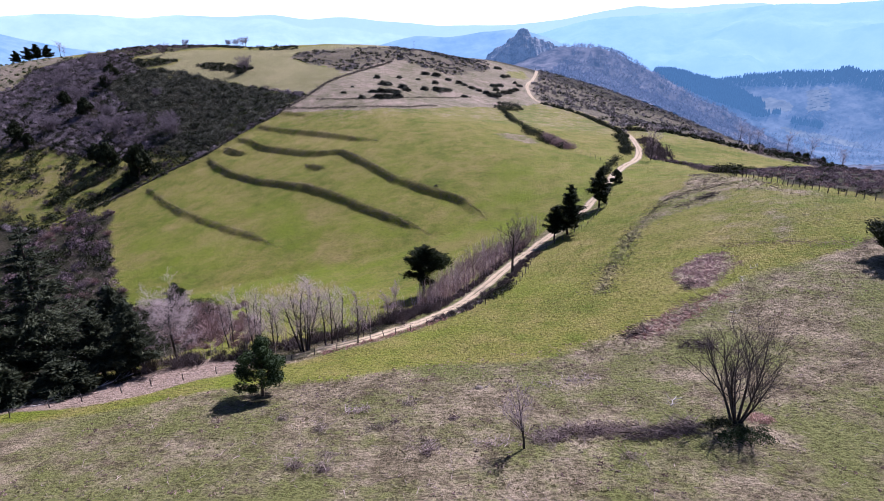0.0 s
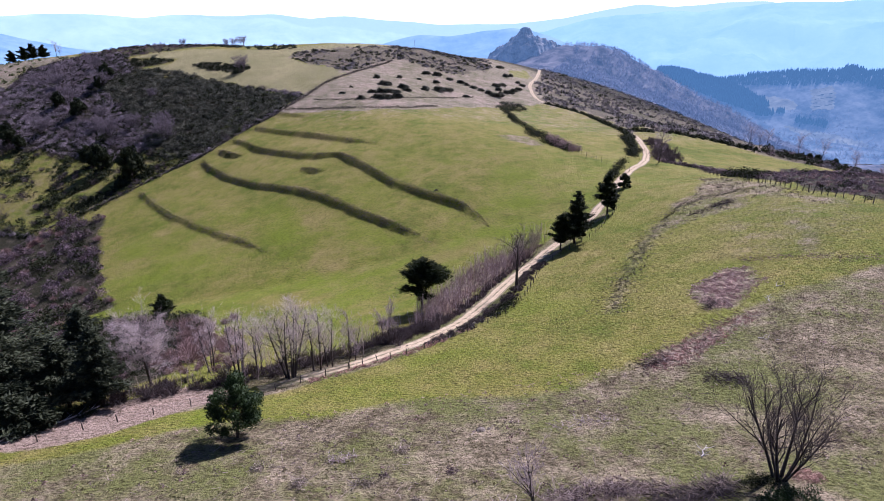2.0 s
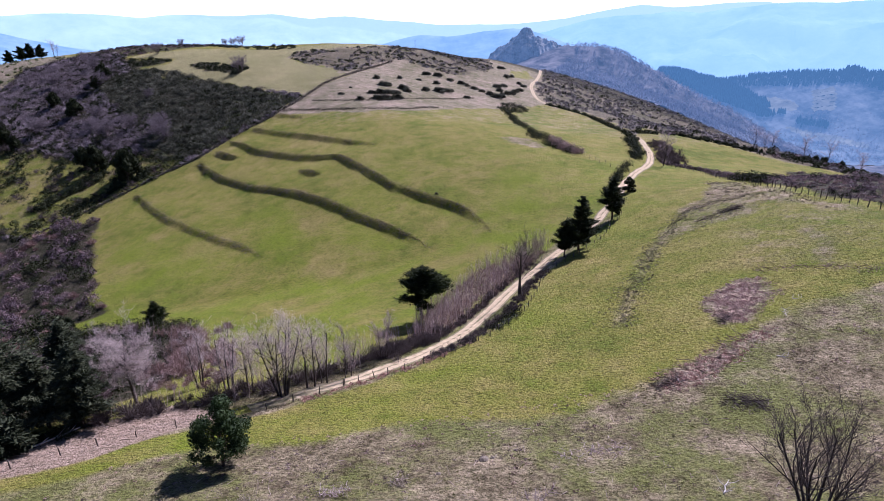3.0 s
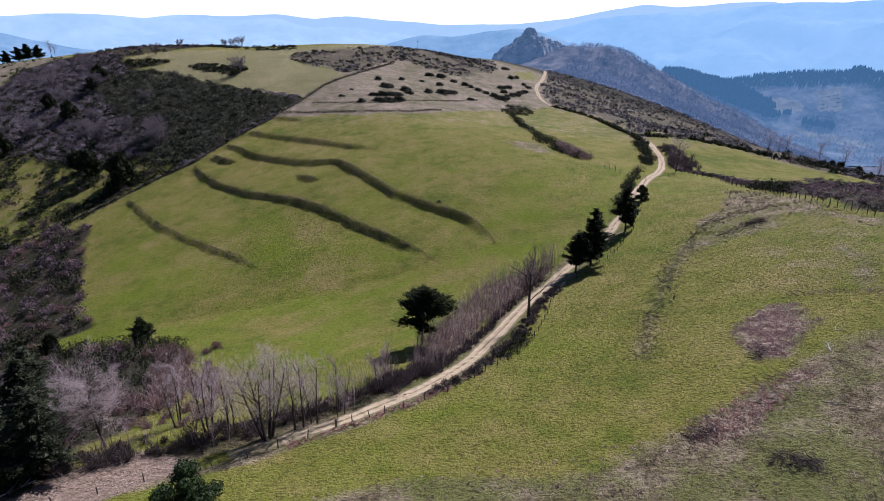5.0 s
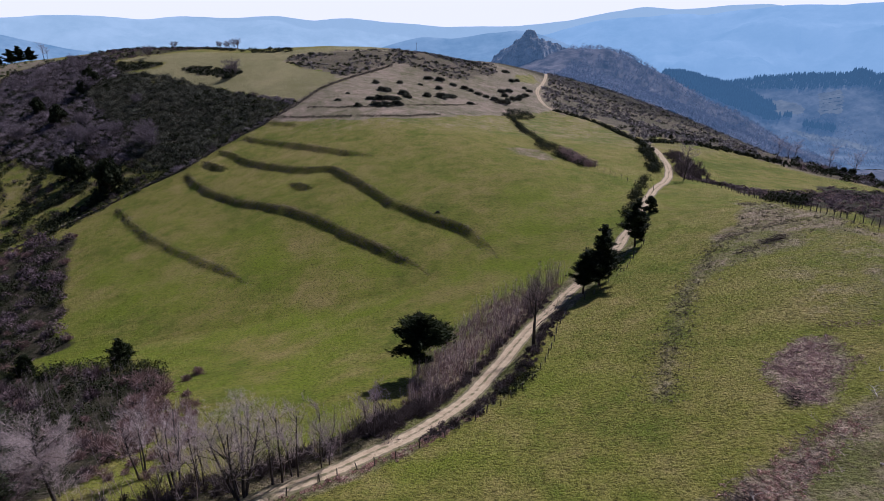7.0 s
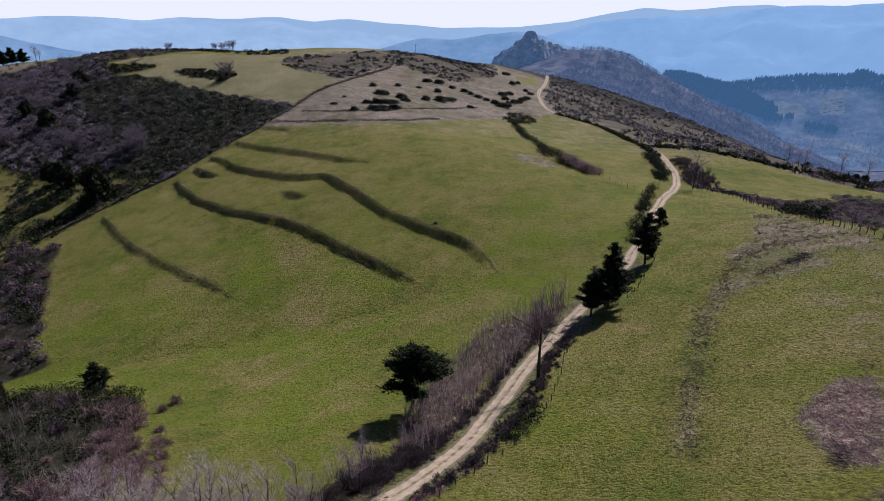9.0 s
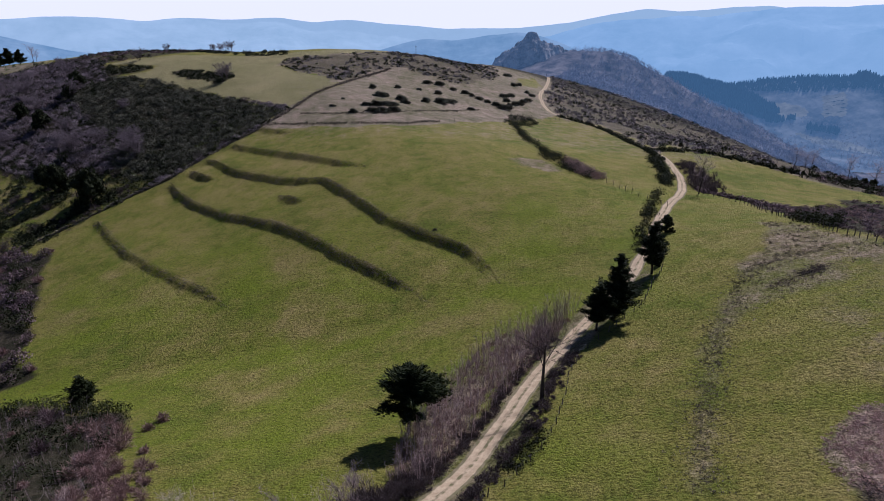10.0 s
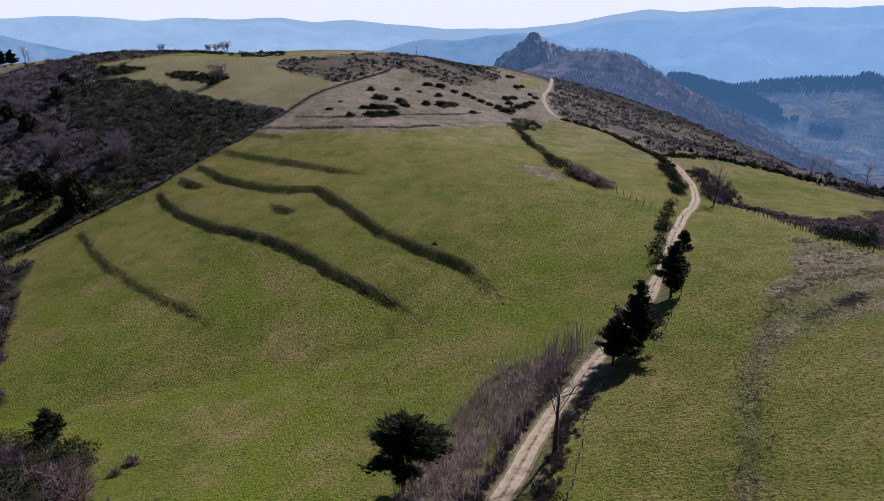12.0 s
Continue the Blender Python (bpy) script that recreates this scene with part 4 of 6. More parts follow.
place(bare_tree(32, 6.3, 1, 0.1, [(0, 0, 0), (14, 0.42, 0.6), (8, 0.5, 0.6), (7, 0.5, 0.6)], BARK, TWIGS, 0.018, 0.009), on_land(5.2, 37.6), "small crooked leafless tree on the rough slope", "bare tree")
# bare trees farther off
far_bare = bare_tree(35, 12.5, 1, 0.1, [(0, 0, 0), (14, 0.46, 0.7), (7, 0.48, 0.7), (8, 0.48, 0.7)], BARK, TWIGS, 0.018, 0.016)
place(far_bare, on_land(62.5, 198.5), "tall leafless tree at the bend of the track", "bare tree", "distant bare trees")
round_bare = bare_tree(36, 9.0, 8, 0.5, [(0, 0, 0), (9, 0.42, 0.7), (6, 0.48, 0.8), (9, 0.5, 0.8)], BARK, SCRUB_TWIGS, 0.010, 0.030)
place(round_bare, on_land(-130, 265.5, 0, 0, 1.1), "round leafless tree among dark gorse", "bare tree", "distant bare trees")
for x, y, s, turn in ((-155, 266, 1.1, 40), (-114, 325.5, 0.95, 90), (-168, 285, 0.8, 10), (-186, 320, 1.0, 200), (-205, 350, 0.9, 120), (-178, 372, 0.7, 60), (-150, 300, 0.6, 300), (-192, 278, 0.9, 20), (-126, 259, 1.0, 75), (-146, 272, 0.8, 15), (-165, 276, 0.7, 160), (-200, 312, 0.8, 220), (-215, 330, 0.9, 33), (-228, 350, 0.8, 99), (-240, 345, 0.7, 280), (-222, 372, 0.7, 140), (-148, 412, 0.55, 20), (-142, 410, 0.7, 80), (-154, 414, 0.5, 130), (-185, 420, 0.5, 50)):
    tagged(copy_thing(round_bare, on_land(x, y, 0, turn, s)), "round leafless tree among heather and gorse")
for x, y, s, turn in ((113, 249, 0.8, 20), (150, 262, 0.9, 50), (128, 265, 0.7, 80), (120, 254, 0.6, 200), (138, 258, 0.8, 140), (162, 258, 0.9, 310), (190, 266, 0.8, 30), (176, 262, 0.7, 99), (-281, 434, 0.95, 10), (-276, 430, 0.7, 80), (168, 250, 0.55, 130), (205, 300, 0.6, 10), (230, 320, 0.7, 70), (180, 290, 0.6, 200)):
    tagged(copy_thing(far_bare, on_land(x, y, 0, turn, s)), "leafless tree on the ridge seen from far off")
sky_pine = conifer(41, 11.0, 9.0, 1.0, NEEDLES, -0.05, 44, 0.45, 0.5)
place(sky_pine, on_land(-303, 441, 0, 0, 0.95), "dark pine standing on the skyline", "pine tree", "pines on the skyline")
for x, y, s in ((-312, 444, 0.9), (-292, 437, 0.85), (-318, 440, 0.8), (-331, 432, 0.62), (-336, 436, 0.5), (-297, 442, 0.6)):
    copy_thing(sky_pine, on_land(x, y, 0, x * 7, s))
dark_bush = round_evergreen(42, 6.5, 8.0, 0.2, GORSE, 2600, 0.55)
place(dark_bush, on_land(-146, 241, 0, 0, 1.3, 1.7), "dense dark evergreen shading the gully", "evergreen tree", "evergreens by the gully")
for x, y, s in ((-127, 229.5, 1.15), (-153, 246, 0.8), (-131, 234, 0.7), (-188, 330, 0.8), (-182, 291, 0.8), (-200, 304, 0.7), (-186, 320, 0.7), (-204, 270, 0.9), (-196, 266, 0.6)):
    copy_thing(dark_bush, on_land(x, y, 0, x * 5, s))
hedge_tree = round_evergreen(43, 5.0, 5.0, 0.1, GORSE, 1500, 0.42)
place(hedge_tree, on_land(41.5, 158.5, 0, 0, 0.75), "dark evergreen bush on the verge of the track", "evergreen bush", "bushes by the track")
for x, y, s in ((43.5, 163, 0.55), (25, 124, 0.4), (34.5, 140, 0.5), (37, 152, 0.5)):
    copy_thing(hedge_tree, on_land(x, y, 0, x * 9, s))


# ---- scrub, hedges and tussocks ----
def scatter(poly, count, rng, reject=()):
    """Random plan points within an outline."""
    p = np.array(poly, float)
    lo, hi = p.min(0), p.max(0)
    got = np.zeros((0, 2))
    while len(got) < count:
        q = rng.uniform(lo, hi, (count * 3, 2))
        ok = inside(poly, q[:, 0], q[:, 1], 0.01) > 0.5
        for other in reject:
            ok &= inside(other, q[:, 0], q[:, 1], 0.01) < 0.5
        got = np.vstack([got, q[ok]])
    return got[:count]


def patchy(points, rng, step, keep):
    """Thins points out in drifts."""
    f = np.array([noise.noise((x / step, y / step, 5.5)) for x, y in points])
    return points[f + rng.uniform(-0.25, 0.25, len(points)) < keep]


def domes(points, radii, tall, leaves, leaf, rng, tight=0.55):
    """Low shrubs: leaves over a dome at each plan point."""
    n = len(points)
    z = height(points[:, 0], points[:, 1])
    d = rng.normal(size=(n, leaves, 3))
    d[:, :, 2] = np.abs(d[:, :, 2])
    d /= np.linalg.norm(d, axis=2)[:, :, None]
    r = radii[:, None, None] * rng.uniform(0.55, 1.08, (n, leaves, 1))
    c = np.concatenate([points, z[:, None]], 1)[:, None] + d * r * np.array([1, 1, tall])
    nor = d + rng.normal(size=d.shape) * tight
    size = (radii[:, None] * rng.uniform(0.6, 1.3, (n, leaves)) * leaf).ravel()
    return blades(c.reshape(-1, 3), nor.reshape(-1, 3), size, rng, 1.4)


def scrub(name, points, lo, hi, tall, leaves, leaf, mat, label, category, seed, tight=0.55):
    rng = np.random.default_rng(seed)
    radii = rng.uniform(0, 1, len(points)) ** 1.6 * (hi - lo) + lo
    v, f = domes(points, radii, tall, leaves, leaf, rng, tight)
    return tagged(part(name, v, f, mat), label, category, kind="stuff")


def brush(name, points, lo, hi, tall, count, mat, label, category, seed, width=0.035):
    """Leafless shrubs: thin stems fanning out of each plan point, with short twigs towards the outside."""
    r = np.random.default_rng(seed)
    n = len(points)
    radii = r.uniform(0, 1, n) ** 1.4 * (hi - lo) + lo
    foot = np.concatenate([points, height(points[:, 0], points[:, 1])[:, None]], 1)[:, None]
    d = r.normal(size=(n, count, 3))
    d[:, :, 2] = np.abs(d[:, :, 2]) * 1.3 + 0.15
    d /= np.linalg.norm(d, axis=2)[:, :, None]
    size = radii[:, None, None] * np.array([1, 1, tall])
    inner = np.where(r.uniform(size=(n, count, 1)) < 0.3, 0.0, r.uniform(0.45, 0.85, (n, count, 1)))
    a = foot + d * size * inner + r.normal(size=d.shape) * 0.06 * radii[:, None, None]
    way = d + r.normal(size=d.shape) * 0.45 * (inner > 0)
    b = a + way * size * np.where(inner > 0, r.uniform(0.2, 0.45, inner.shape), r.uniform(0.7, 1.05, inner.shape))
    u = np.cross(b - a, r.normal(size=d.shape))
    u /= np.linalg.norm(u, axis=2)[:, :, None] + 1e-9
    u *= width * r.uniform(0.6, 1.3, (n, count, 1))
    v = np.stack([a - u, a + u, b], 2).reshape(-1, 3)
    return tagged(part(name, v, np.arange(len(v)).reshape(-1, 3), mat), label, category, kind="stuff")


def beside(line, count, rng, spread, shift=0.0):
    """Plan points scattered about a line, shift to its left."""
    c = resample(line, 0.5)
    g = np.gradient(c, axis=0)
    n = np.stack([-g[:, 1], g[:, 0]], -1) / (np.hypot(g[:, 0], g[:, 1])[:, None] + 1e-9)
    i = rng.integers(0, len(c), count)
    return c[i] + n[i] * (shift + rng.normal(size=count) * spread)[:, None] + rng.normal(size=(count, 2)) * 0.2


rng = np.random.default_rng(7)
DARK_GORSE = [(-191, 324), (-176, 341), (-151, 334), (-111, 304), (-73, 279), (-77, 269), (-86, 258), (-94, 249), (-104, 238), (-115, 238), (-132, 254), (-160, 292)]
scrub("gorse_heath", scatter(DARK_GORSE, 2600, rng), 0.6, 2.2, 0.9, 90, 0.21, HEATH_GORSE, "dense dark gorse covering the hillside", "gorse", 51)
scrub("tall_gorse", patchy(scatter(DARK_GORSE, 620, rng), rng, 16, -0.05), 1.0, 2.6, 0.8, 60, 0.22, GORSE, "tall black-green gorse in drifts on the hillside", "gorse", 42, 0.9)
scrub("wall_broom", patchy(scatter([(-77, 268), (-72, 282), (-90, 290), (-104, 282), (-100, 262), (-112, 250), (-118, 236), (-108, 234), (-95, 248)], 420, rng), rng, 7, 0.15), 0.4, 1.3, 0.85, 34, 0.36, BROOM, "yellow-green broom above the stone wall", "broom", 168)
side = patchy(scatter(HEATH_SEEN, 8500, rng, (DARK_GORSE, GULLY_GREEN, GULLY_TOP)), rng, 12, 0.40)
brush("purple_scrub", patchy(scatter(PURPLE_SIDE, 800, rng), rng, 14, 0.35), 0.8, 2.4, 0.9, 90, SCRUB_TWIGS, "purple leafless scrub on the slope", "thicket", 50, 0.09)
brush("pale_scrub", patchy(scatter(PALE_BAND, 330, rng), rng, 10, 0.3), 0.8, 2.6, 0.9, 90, SCRUB_TWIGS, "pale leafless scrub above the grassy gully", "thicket", 40, 0.08)
scrub("heather_slope", side[: len(side) * 2 // 3], 0.5, 1.9, 0.85, 80, 0.21, HILL_HEATHER, "purple-brown heather and bare scrub on the slope", "heather", 52)
scrub("broom_slope", side[len(side) * 2 // 3:], 0.5, 1.7, 0.9, 34, 0.38, GORSE, "dark broom scattered over the slope", "broom", 53)
big_scrub = scatter(HEATH_SEEN, 420, rng, (DARK_GORSE, GULLY_TOP))
brush("bare_thickets", big_scrub[:260], 1.2, 3.4, 0.95, 130, DARK_TWIGS, "bare purple thickets standing out of the heath", "thicket", 48, 0.07)
scrub("dark_thickets", big_scrub[260:], 1.0, 3.0, 1.0, 110, 0.18, GORSE, "dark evergreen thickets standing out of the heath", "thicket", 49, 0.9)
# dark scrub laid along the bands where tree shadows cross the gully
scrub("gully_hedge", np.vstack([beside([(-158, 218, 0), (-150, 226, 0), (-140, 239, 0)], 70, rng, 1.2), beside([(-139, 212, 0), (-129, 221, 0), (-119, 231, 0)], 90, rng, 1.0, 2.2)]), 0.8, 2.2, 1.3, 60, 0.3, GORSE, "dark scrub in place of tree shadows across the grassy gully", "hedge", 45, 0.8)
gully = patchy(scatter(GULLY_GREEN, 1900, rng), rng, 9, 0.06)
scrub("gully_gorse", gully[::2], 0.4, 1.9, 0.9, 44, 0.34, GORSE, "dark gorse in the grassy gully", "gorse", 162)
scrub("gully_broom", gully[1::2], 0.4, 1.5, 0.9, 40, 0.34, BROOM, "green broom in the grassy gully", "broom", 54)
scrub("gully_top_broom", scatter(GULLY_TOP, 130, rng), 0.5, 1.6, 0.8, 12, 0.8, BROOM, "broom bushes on the far pasture", "broom", 55)
left = scatter(LEFT_THICKET, 900, rng)
scrub("left_mauve", left[310:365], 1.1, 2.8, 1.15, 240, 0.17, PURPLE_SCRUB, "mauve leafless thicket on the edge of the pasture", "thicket", 151, 0.9)
scrub("left_thicket", left[:65], 1.1, 2.8, 1.15, 240, 0.17, HEATHER, "purple-brown thicket on the edge of the pasture", "thicket", 56, 0.9)
brush("left_thicket_pale", left[160:205], 0.8, 2.0, 1.0, 360, BRACKEN, "pale brown leafless thicket beside the pasture", "thicket", 41, 0.06)
scrub("left_thicket_green", left[210:280], 1.0, 3.0, 1.25, 220, 0.17, GORSE, "dark green thicket on the edge of the pasture", "thicket", 57, 0.9)
scrub("left_undergrowth", left[620:], 0.3, 0.9, 0.9, 30, 0.3, HEATHER, "brown undergrowth on the edge of the pasture", "undergrowth", 47, 0.8)
low = scatter(LOW_THICKET, 1100, rng)
scrub("low_thicket", low[:110], 0.9, 2.9, 1.1, 240, 0.12, GORSE, "dark green gorse thicket below the pasture", "thicket", 58, 0.9)
brush("low_bracken", low[130:165], 0.7, 2.0, 1.0, 420, BRACKEN, "red-brown bracken thicket below the pasture", "bracken", 59, 0.045)
brush("low_heather", low[260:320], 0.8, 2.4, 1.2, 420, HEATHER, "purple-brown bare scrub below the pasture", "thicket", 60, 0.045)
scrub("low_undergrowth", low[330:], 0.3, 1.0, 0.9, 34, 0.27, GORSE, "dark undergrowth below the pasture", "undergrowth", 46, 0.8)
scrub("gorse_edge", beside([(-106, 129, 0), (-85, 124, 0), (-70, 121, 0), (-57, 115, 0), (-51, 109, 0), (-47, 102, 0)], 85, rng, 1.5), 0.8, 2.1, 1.15, 230, 0.12, GORSE, "tall dark gorse along the foot of the pasture", "gorse", 44, 0.85)
brush("thicket_bracken", scatter([(-46, 99), (-39, 82), (-38, 72), (-29, 72), (-30, 80), (-37, 95)], 90, rng), 0.4, 1.3, 1.0, 260, BRACKEN, "red-brown bracken between thicket and trees", "bracken", 173, 0.03)
brush("bracken_edge", beside([(-50, 112, 0), (-45, 100, 0), (-40, 88, 0), (-38, 78, 0)], 34, rng, 2.2), 0.8, 2.2, 1.0, 420, BRACKEN, "red-brown bracken at the foot of the pasture", "bracken", 43, 0.045)
place(conifer(19, 5.6, 4.6, 0.3, NEEDLES, -0.05, 40, 0.35, 0.3), on_land(-64.5, 122.5), "young dark pine in the gorse", "pine tree")
place(conifer(20, 4.6, 4.0, 0.2, NEEDLES, -0.05, 40, 0.35, 0.3), on_land(-86, 125), "young dark pine in the gorse", "pine tree")
top = patchy(scatter(TOP_HEATHER, 2300, rng), rng, 14, 0.22)
scrub("top_gorse", top[: len(top) // 3], 0.5, 1.6, 0.85, 40, 0.36, GORSE, "dark gorse on the hilltop", "gorse", 161)
scrub("top_heather", top[len(top) // 3:], 0.4, 1.3, 0.8, 36, 0.38, RIDGE_TWIGS, "brown heather on the hilltop", "heather", 61)
scrub("island_heather", scatter(TOP_ISLAND, 130, rng), 0.6, 1.8, 0.9, 44, 0.36, GORSE, "island of dark scrub in the top field", "scrub", 62)
NEAR_RIDGE = [(68, 255), (78, 279), (84, 270), (95, 268.5), (101, 257), (105.5, 243), (111, 233), (121, 227), (133, 219), (180, 205), (260, 230), (260, 380), (200, 520), (120, 600), (70, 580), (62, 500), (50, 440), (44, 400), (43, 372), (44, 352), (64, 336), (68, 300)]
ridge = patchy(np.vstack([scatter(NEAR_RIDGE, 5200, rng), scatter(RIDGE_HEATH, 6500, rng)]), rng, 22, 0.30)
rng.shuffle(ridge)
scrub("ridge_scrub", ridge[: len(ridge) * 4 // 5], 0.5, 1.8, 0.9, 22, 0.45, RIDGE_TWIGS, "brown scrub and bare thickets on the ridge", "scrub", 63)
scrub("ridge_gorse", ridge[len(ridge) * 4 // 5:], 0.5, 1.9, 0.9, 24, 0.45, GORSE, "dark scrub on the ridge", "scrub", 64)
fence_side = scatter(FENCE_HEATH, 2300, rng)
scrub("fence_scrub", fence_side[:1500], 0.4, 1.3, 0.7, 90, 0.2, HEATHER, "brown heath beyond the field fence", "heather", 65)
beyond = scatter([(67.5, 204), (72.5, 190), (69, 160), (67.4, 132), (69.5, 112), (88, 106), (118, 190), (112, 206), (92, 192), (78, 191)], 1500, rng)
scrub("fence_heather", beyond[:1000], 0.3, 0.85, 0.7, 60, 0.26, PURPLE_SCRUB, "grey-brown heather beyond the field fence", "heather", 158)
scrub("fence_bracken", beyond[1000:], 0.3, 0.9, 0.7, 60, 0.26, BRACKEN, "brown dead bracken beyond the field fence", "bracken", 159)
scrub("fence_gorse", fence_side[1900:], 0.4, 1.5, 0.85, 110, 0.18, GORSE, "dark gorse beyond the field fence", "gorse", 66)
scrub("fence_gorse", beside([(68.5, 160, 0), (67.8, 153, 0), (67.6, 146, 0)], 34, rng, 0.7), 0.9, 2.0, 1.2, 110, 0.17, GORSE, "tall dark gorse standing behind the field fence", "gorse", 165, 0.8)
high = np.vstack([patchy(scatter(SKY_HEATH, 620, rng), rng, 12, 0.3), scatter(SPUR, 130, rng)])
scrub("high_heath", high[: len(high) * 3 // 5], 0.5, 1.6, 0.85, 26, 0.42, HEATHER, "brown heather on the brow of the hill", "heather", 166)
scrub("high_gorse", high[len(high) * 3 // 5:], 0.6, 1.9, 0.95, 34, 0.36, GORSE, "dark gorse on the brow of the hill", "gorse", 167)
skyline = beside([(-232, 408, 0), (-200, 420, 0), (-165, 408, 0), (-140, 398, 0), (-118, 402, 0), (-105, 402, 0)], 260, rng, 3.0)
scrub("pasture_rim", beside([(-29, 50.6, 0), (-18, 54.6, 0), (-9, 56, 0), (-1, 58.6, 0), (11, 61, 0), (17, 62.6, 0)], 150, rng, 0.5), 0.06, 0.28, 0.7, 20, 0.35, MAUVE, "dead litter along the edge of the pasture", "litter", 157, 0.9)
scrub("skyline_scrub", np.vstack([skyline, scatter([(-127, 384), (-122, 394), (-100, 392), (-104, 383)], 46, rng)]), 0.5, 1.7, 0.85, 34, 0.4, GORSE, "dark scrub along the skyline", "scrub", 67)
scrub("field_hedge", np.vstack([scatter([(15, 305), (20, 322), (30, 320), (32, 309), (25, 300), (20, 290)], 100, rng), beside([(20, 292, 0), (21, 268, 0), (23.2, 243, 0), (26.6, 229, 0)], 80, rng, 0.8), scatter([(23, 229), (28, 232), (35, 216), (38, 207), (34, 203), (28, 211)], 60, rng)]), 0.7, 1.9, 1.15, 130, 0.15, GORSE, "dark overgrown hedge between two pastures", "hedge", 68)
scrub("hedge_end_scrub", scatter([(30, 224), (35, 218), (38.5, 206), (35, 202), (30, 210)], 70, rng), 0.8, 2.1, 1.2, 130, 0.15, BRACKEN, "red-brown end of the field hedge", "hedge", 69)
for seed, ((line, rise), count) in enumerate(zip(BANKS, (900, 3600, 3600, 520, 230, 1500, 160))):
    face = patchy(beside(line, count * 3 // 5, rng, 0.42, -0.3), rng, 3, 0.20)
    face = face[bank_profile(line, face[:, 0], face[:, 1])[1] > rng.uniform(0.05, 0.9, len(face))]
    scrub("bank_growth", face, 0.12, 0.50, 0.8, 18, 0.34, BANKING, "rough brown growth on the face of a terrace bank", "bank growth", 70 + seed)
    scrub("bank_grass", beside(line, count // 2, rng, 0.22, 0.5), 0.06, 0.22, 0.7, 8, 0.6, TUSSOCK, "straw grass hanging over a terrace bank", "bank grass", 170 + seed)
brush("verge_thicket", beside(VERGE_LEFT, 130, rng, 1.0, 1.3), 0.5, 1.6, 1.2, 170, DARK_TWIGS, "dark bare brush along the track", "brush", 81, 0.035)
brush("verge_bramble", beside([(-9.5, 79.5, 0), (-5.5, 83.8, 0), (-2.6, 88.5, 0)], 110, rng, 0.8, 0.4), 0.5, 1.5, 1.0, 190, DARK_TWIGS, "dark bare brambles between the pine and the track", "bramble", 82, 0.03)
brush("coppice_bramble", beside([(-3.2, 84.2, 0), (0, 90.4, 0), (2.8, 96.4, 0), (5.2, 101.8, 0), (7.6, 107.6, 0), (10.8, 113.2, 0), (14, 118, 0)], 170, rng, 0.45, 0.8), 0.3, 0.9, 1.0, 130, DARK_TWIGS, "dark brambles between saplings and track", "bramble", 149, 0.03)
brush("verge_bracken", beside([(-17, 66.2, 0), (-12, 69.8, 0), (-7.5, 73.4, 0), (-3, 77.4, 0), (1, 82.2, 0)], 150, rng, 0.5, 0.0), 0.12, 0.42, 0.9, 60, RUSSET, "dry bracken between track and fence", "bracken", 153, 0.03)
scrub("verge_grass", np.vstack([beside([(-20, 64, 0), (-12, 69.8, 0), (-7.5, 73.4, 0), (-3, 77.4, 0), (1, 82.2, 0), (5, 89, 0), (8.5, 98, 0)], 800, rng, 0.6, 0.0), beside([(-24, 66, 0), (-15, 73, 0), (-8, 79.5, 0), (-3.5, 85, 0)], 420, rng, 0.5, 0.0)]), 0.06, 0.22, 0.8, 10, 0.5, TUSSOCK, "straw-coloured grass on the verges of the track", "verge grass", 154, 0.9)
brush("track_bramble", beside([(-4, 76.8, 0), (0.5, 82, 0), (4, 87, 0), (7.3, 93, 0), (10, 100, 0), (12.2, 106.5, 0), (15.4, 112, 0)], 210, rng, 0.55, 0.0), 0.25, 0.85, 1.0, 150, DARK_TWIGS, "brown brambles on the lower side of the track", "bramble", 83, 0.03)
scrub("track_holly", beside([(4.2, 85.6, 0), (7.2, 89.4, 0), (8.6, 94, 0)], 34, rng, 0.8, 0.0), 0.4, 1.1, 1.1, 110, 0.15, GORSE, "dark green undergrowth beside the track", "undergrowth", 84, 0.9)
scrub("bend_hedge", np.vstack([beside([(36, 149, 0), (46, 176, 0), (53, 194, 0)], 60, rng, 0.5, 2.6), beside([(57.5, 205, 0), (62, 222, 0), (64.6, 243, 0)], 150, rng, 1.0, 1.8)]), 0.5, 1.9, 1.15, 130, 0.15, GORSE, "dark hedge along the bend of the track", "hedge", 85)
brush("bend_thicket", beside([(64, 203, 0), (67, 216, 0), (70, 238, 0)], 130, rng, 1.8, -2.5), 0.6, 2.0, 1.2, 120, DARK_TWIGS, "bare purple thicket inside the bend of the track", "thicket", 86, 0.06)
scrub("right_hedge", beside([(64, 203, 0), (72, 196, 0), (77, 185, 0)], 170, rng, 0.8), 0.4, 1.3, 1.0, 30, 0.34, HEATHER, "low brown hedge along the field edge", "hedge", 87)
scrub("far_hedge", beside([(66, 262, 0), (88, 265, 0), (104, 249, 0), (140, 229, 0), (175, 210, 0)], 420, rng, 1.6), 0.5, 1.6, 1.0, 22, 0.5, GORSE, "dark hedge behind the far pasture", "hedge", 88)


BELT = [(112, 236), (120, 229), (128, 222), (138, 214), (175, 205), (190, 235), (160, 262), (135, 252), (118, 244)]
belt = scatter(BELT, 420, rng)
scrub("belt_gorse", belt[:260], 0.8, 2.2, 1.1, 50, 0.26, GORSE, "dark gorse behind the far pasture", "gorse", 163, 0.8)
scrub("belt_scrub", belt[260:], 0.7, 2.0, 1.0, 50, 0.26, HEATHER, "brown scrub behind the far pasture", "scrub", 164, 0.8)
belt_bush = round_evergreen(51, 2.8, 3.4, 0.1, GORSE, 1500, 0.26)
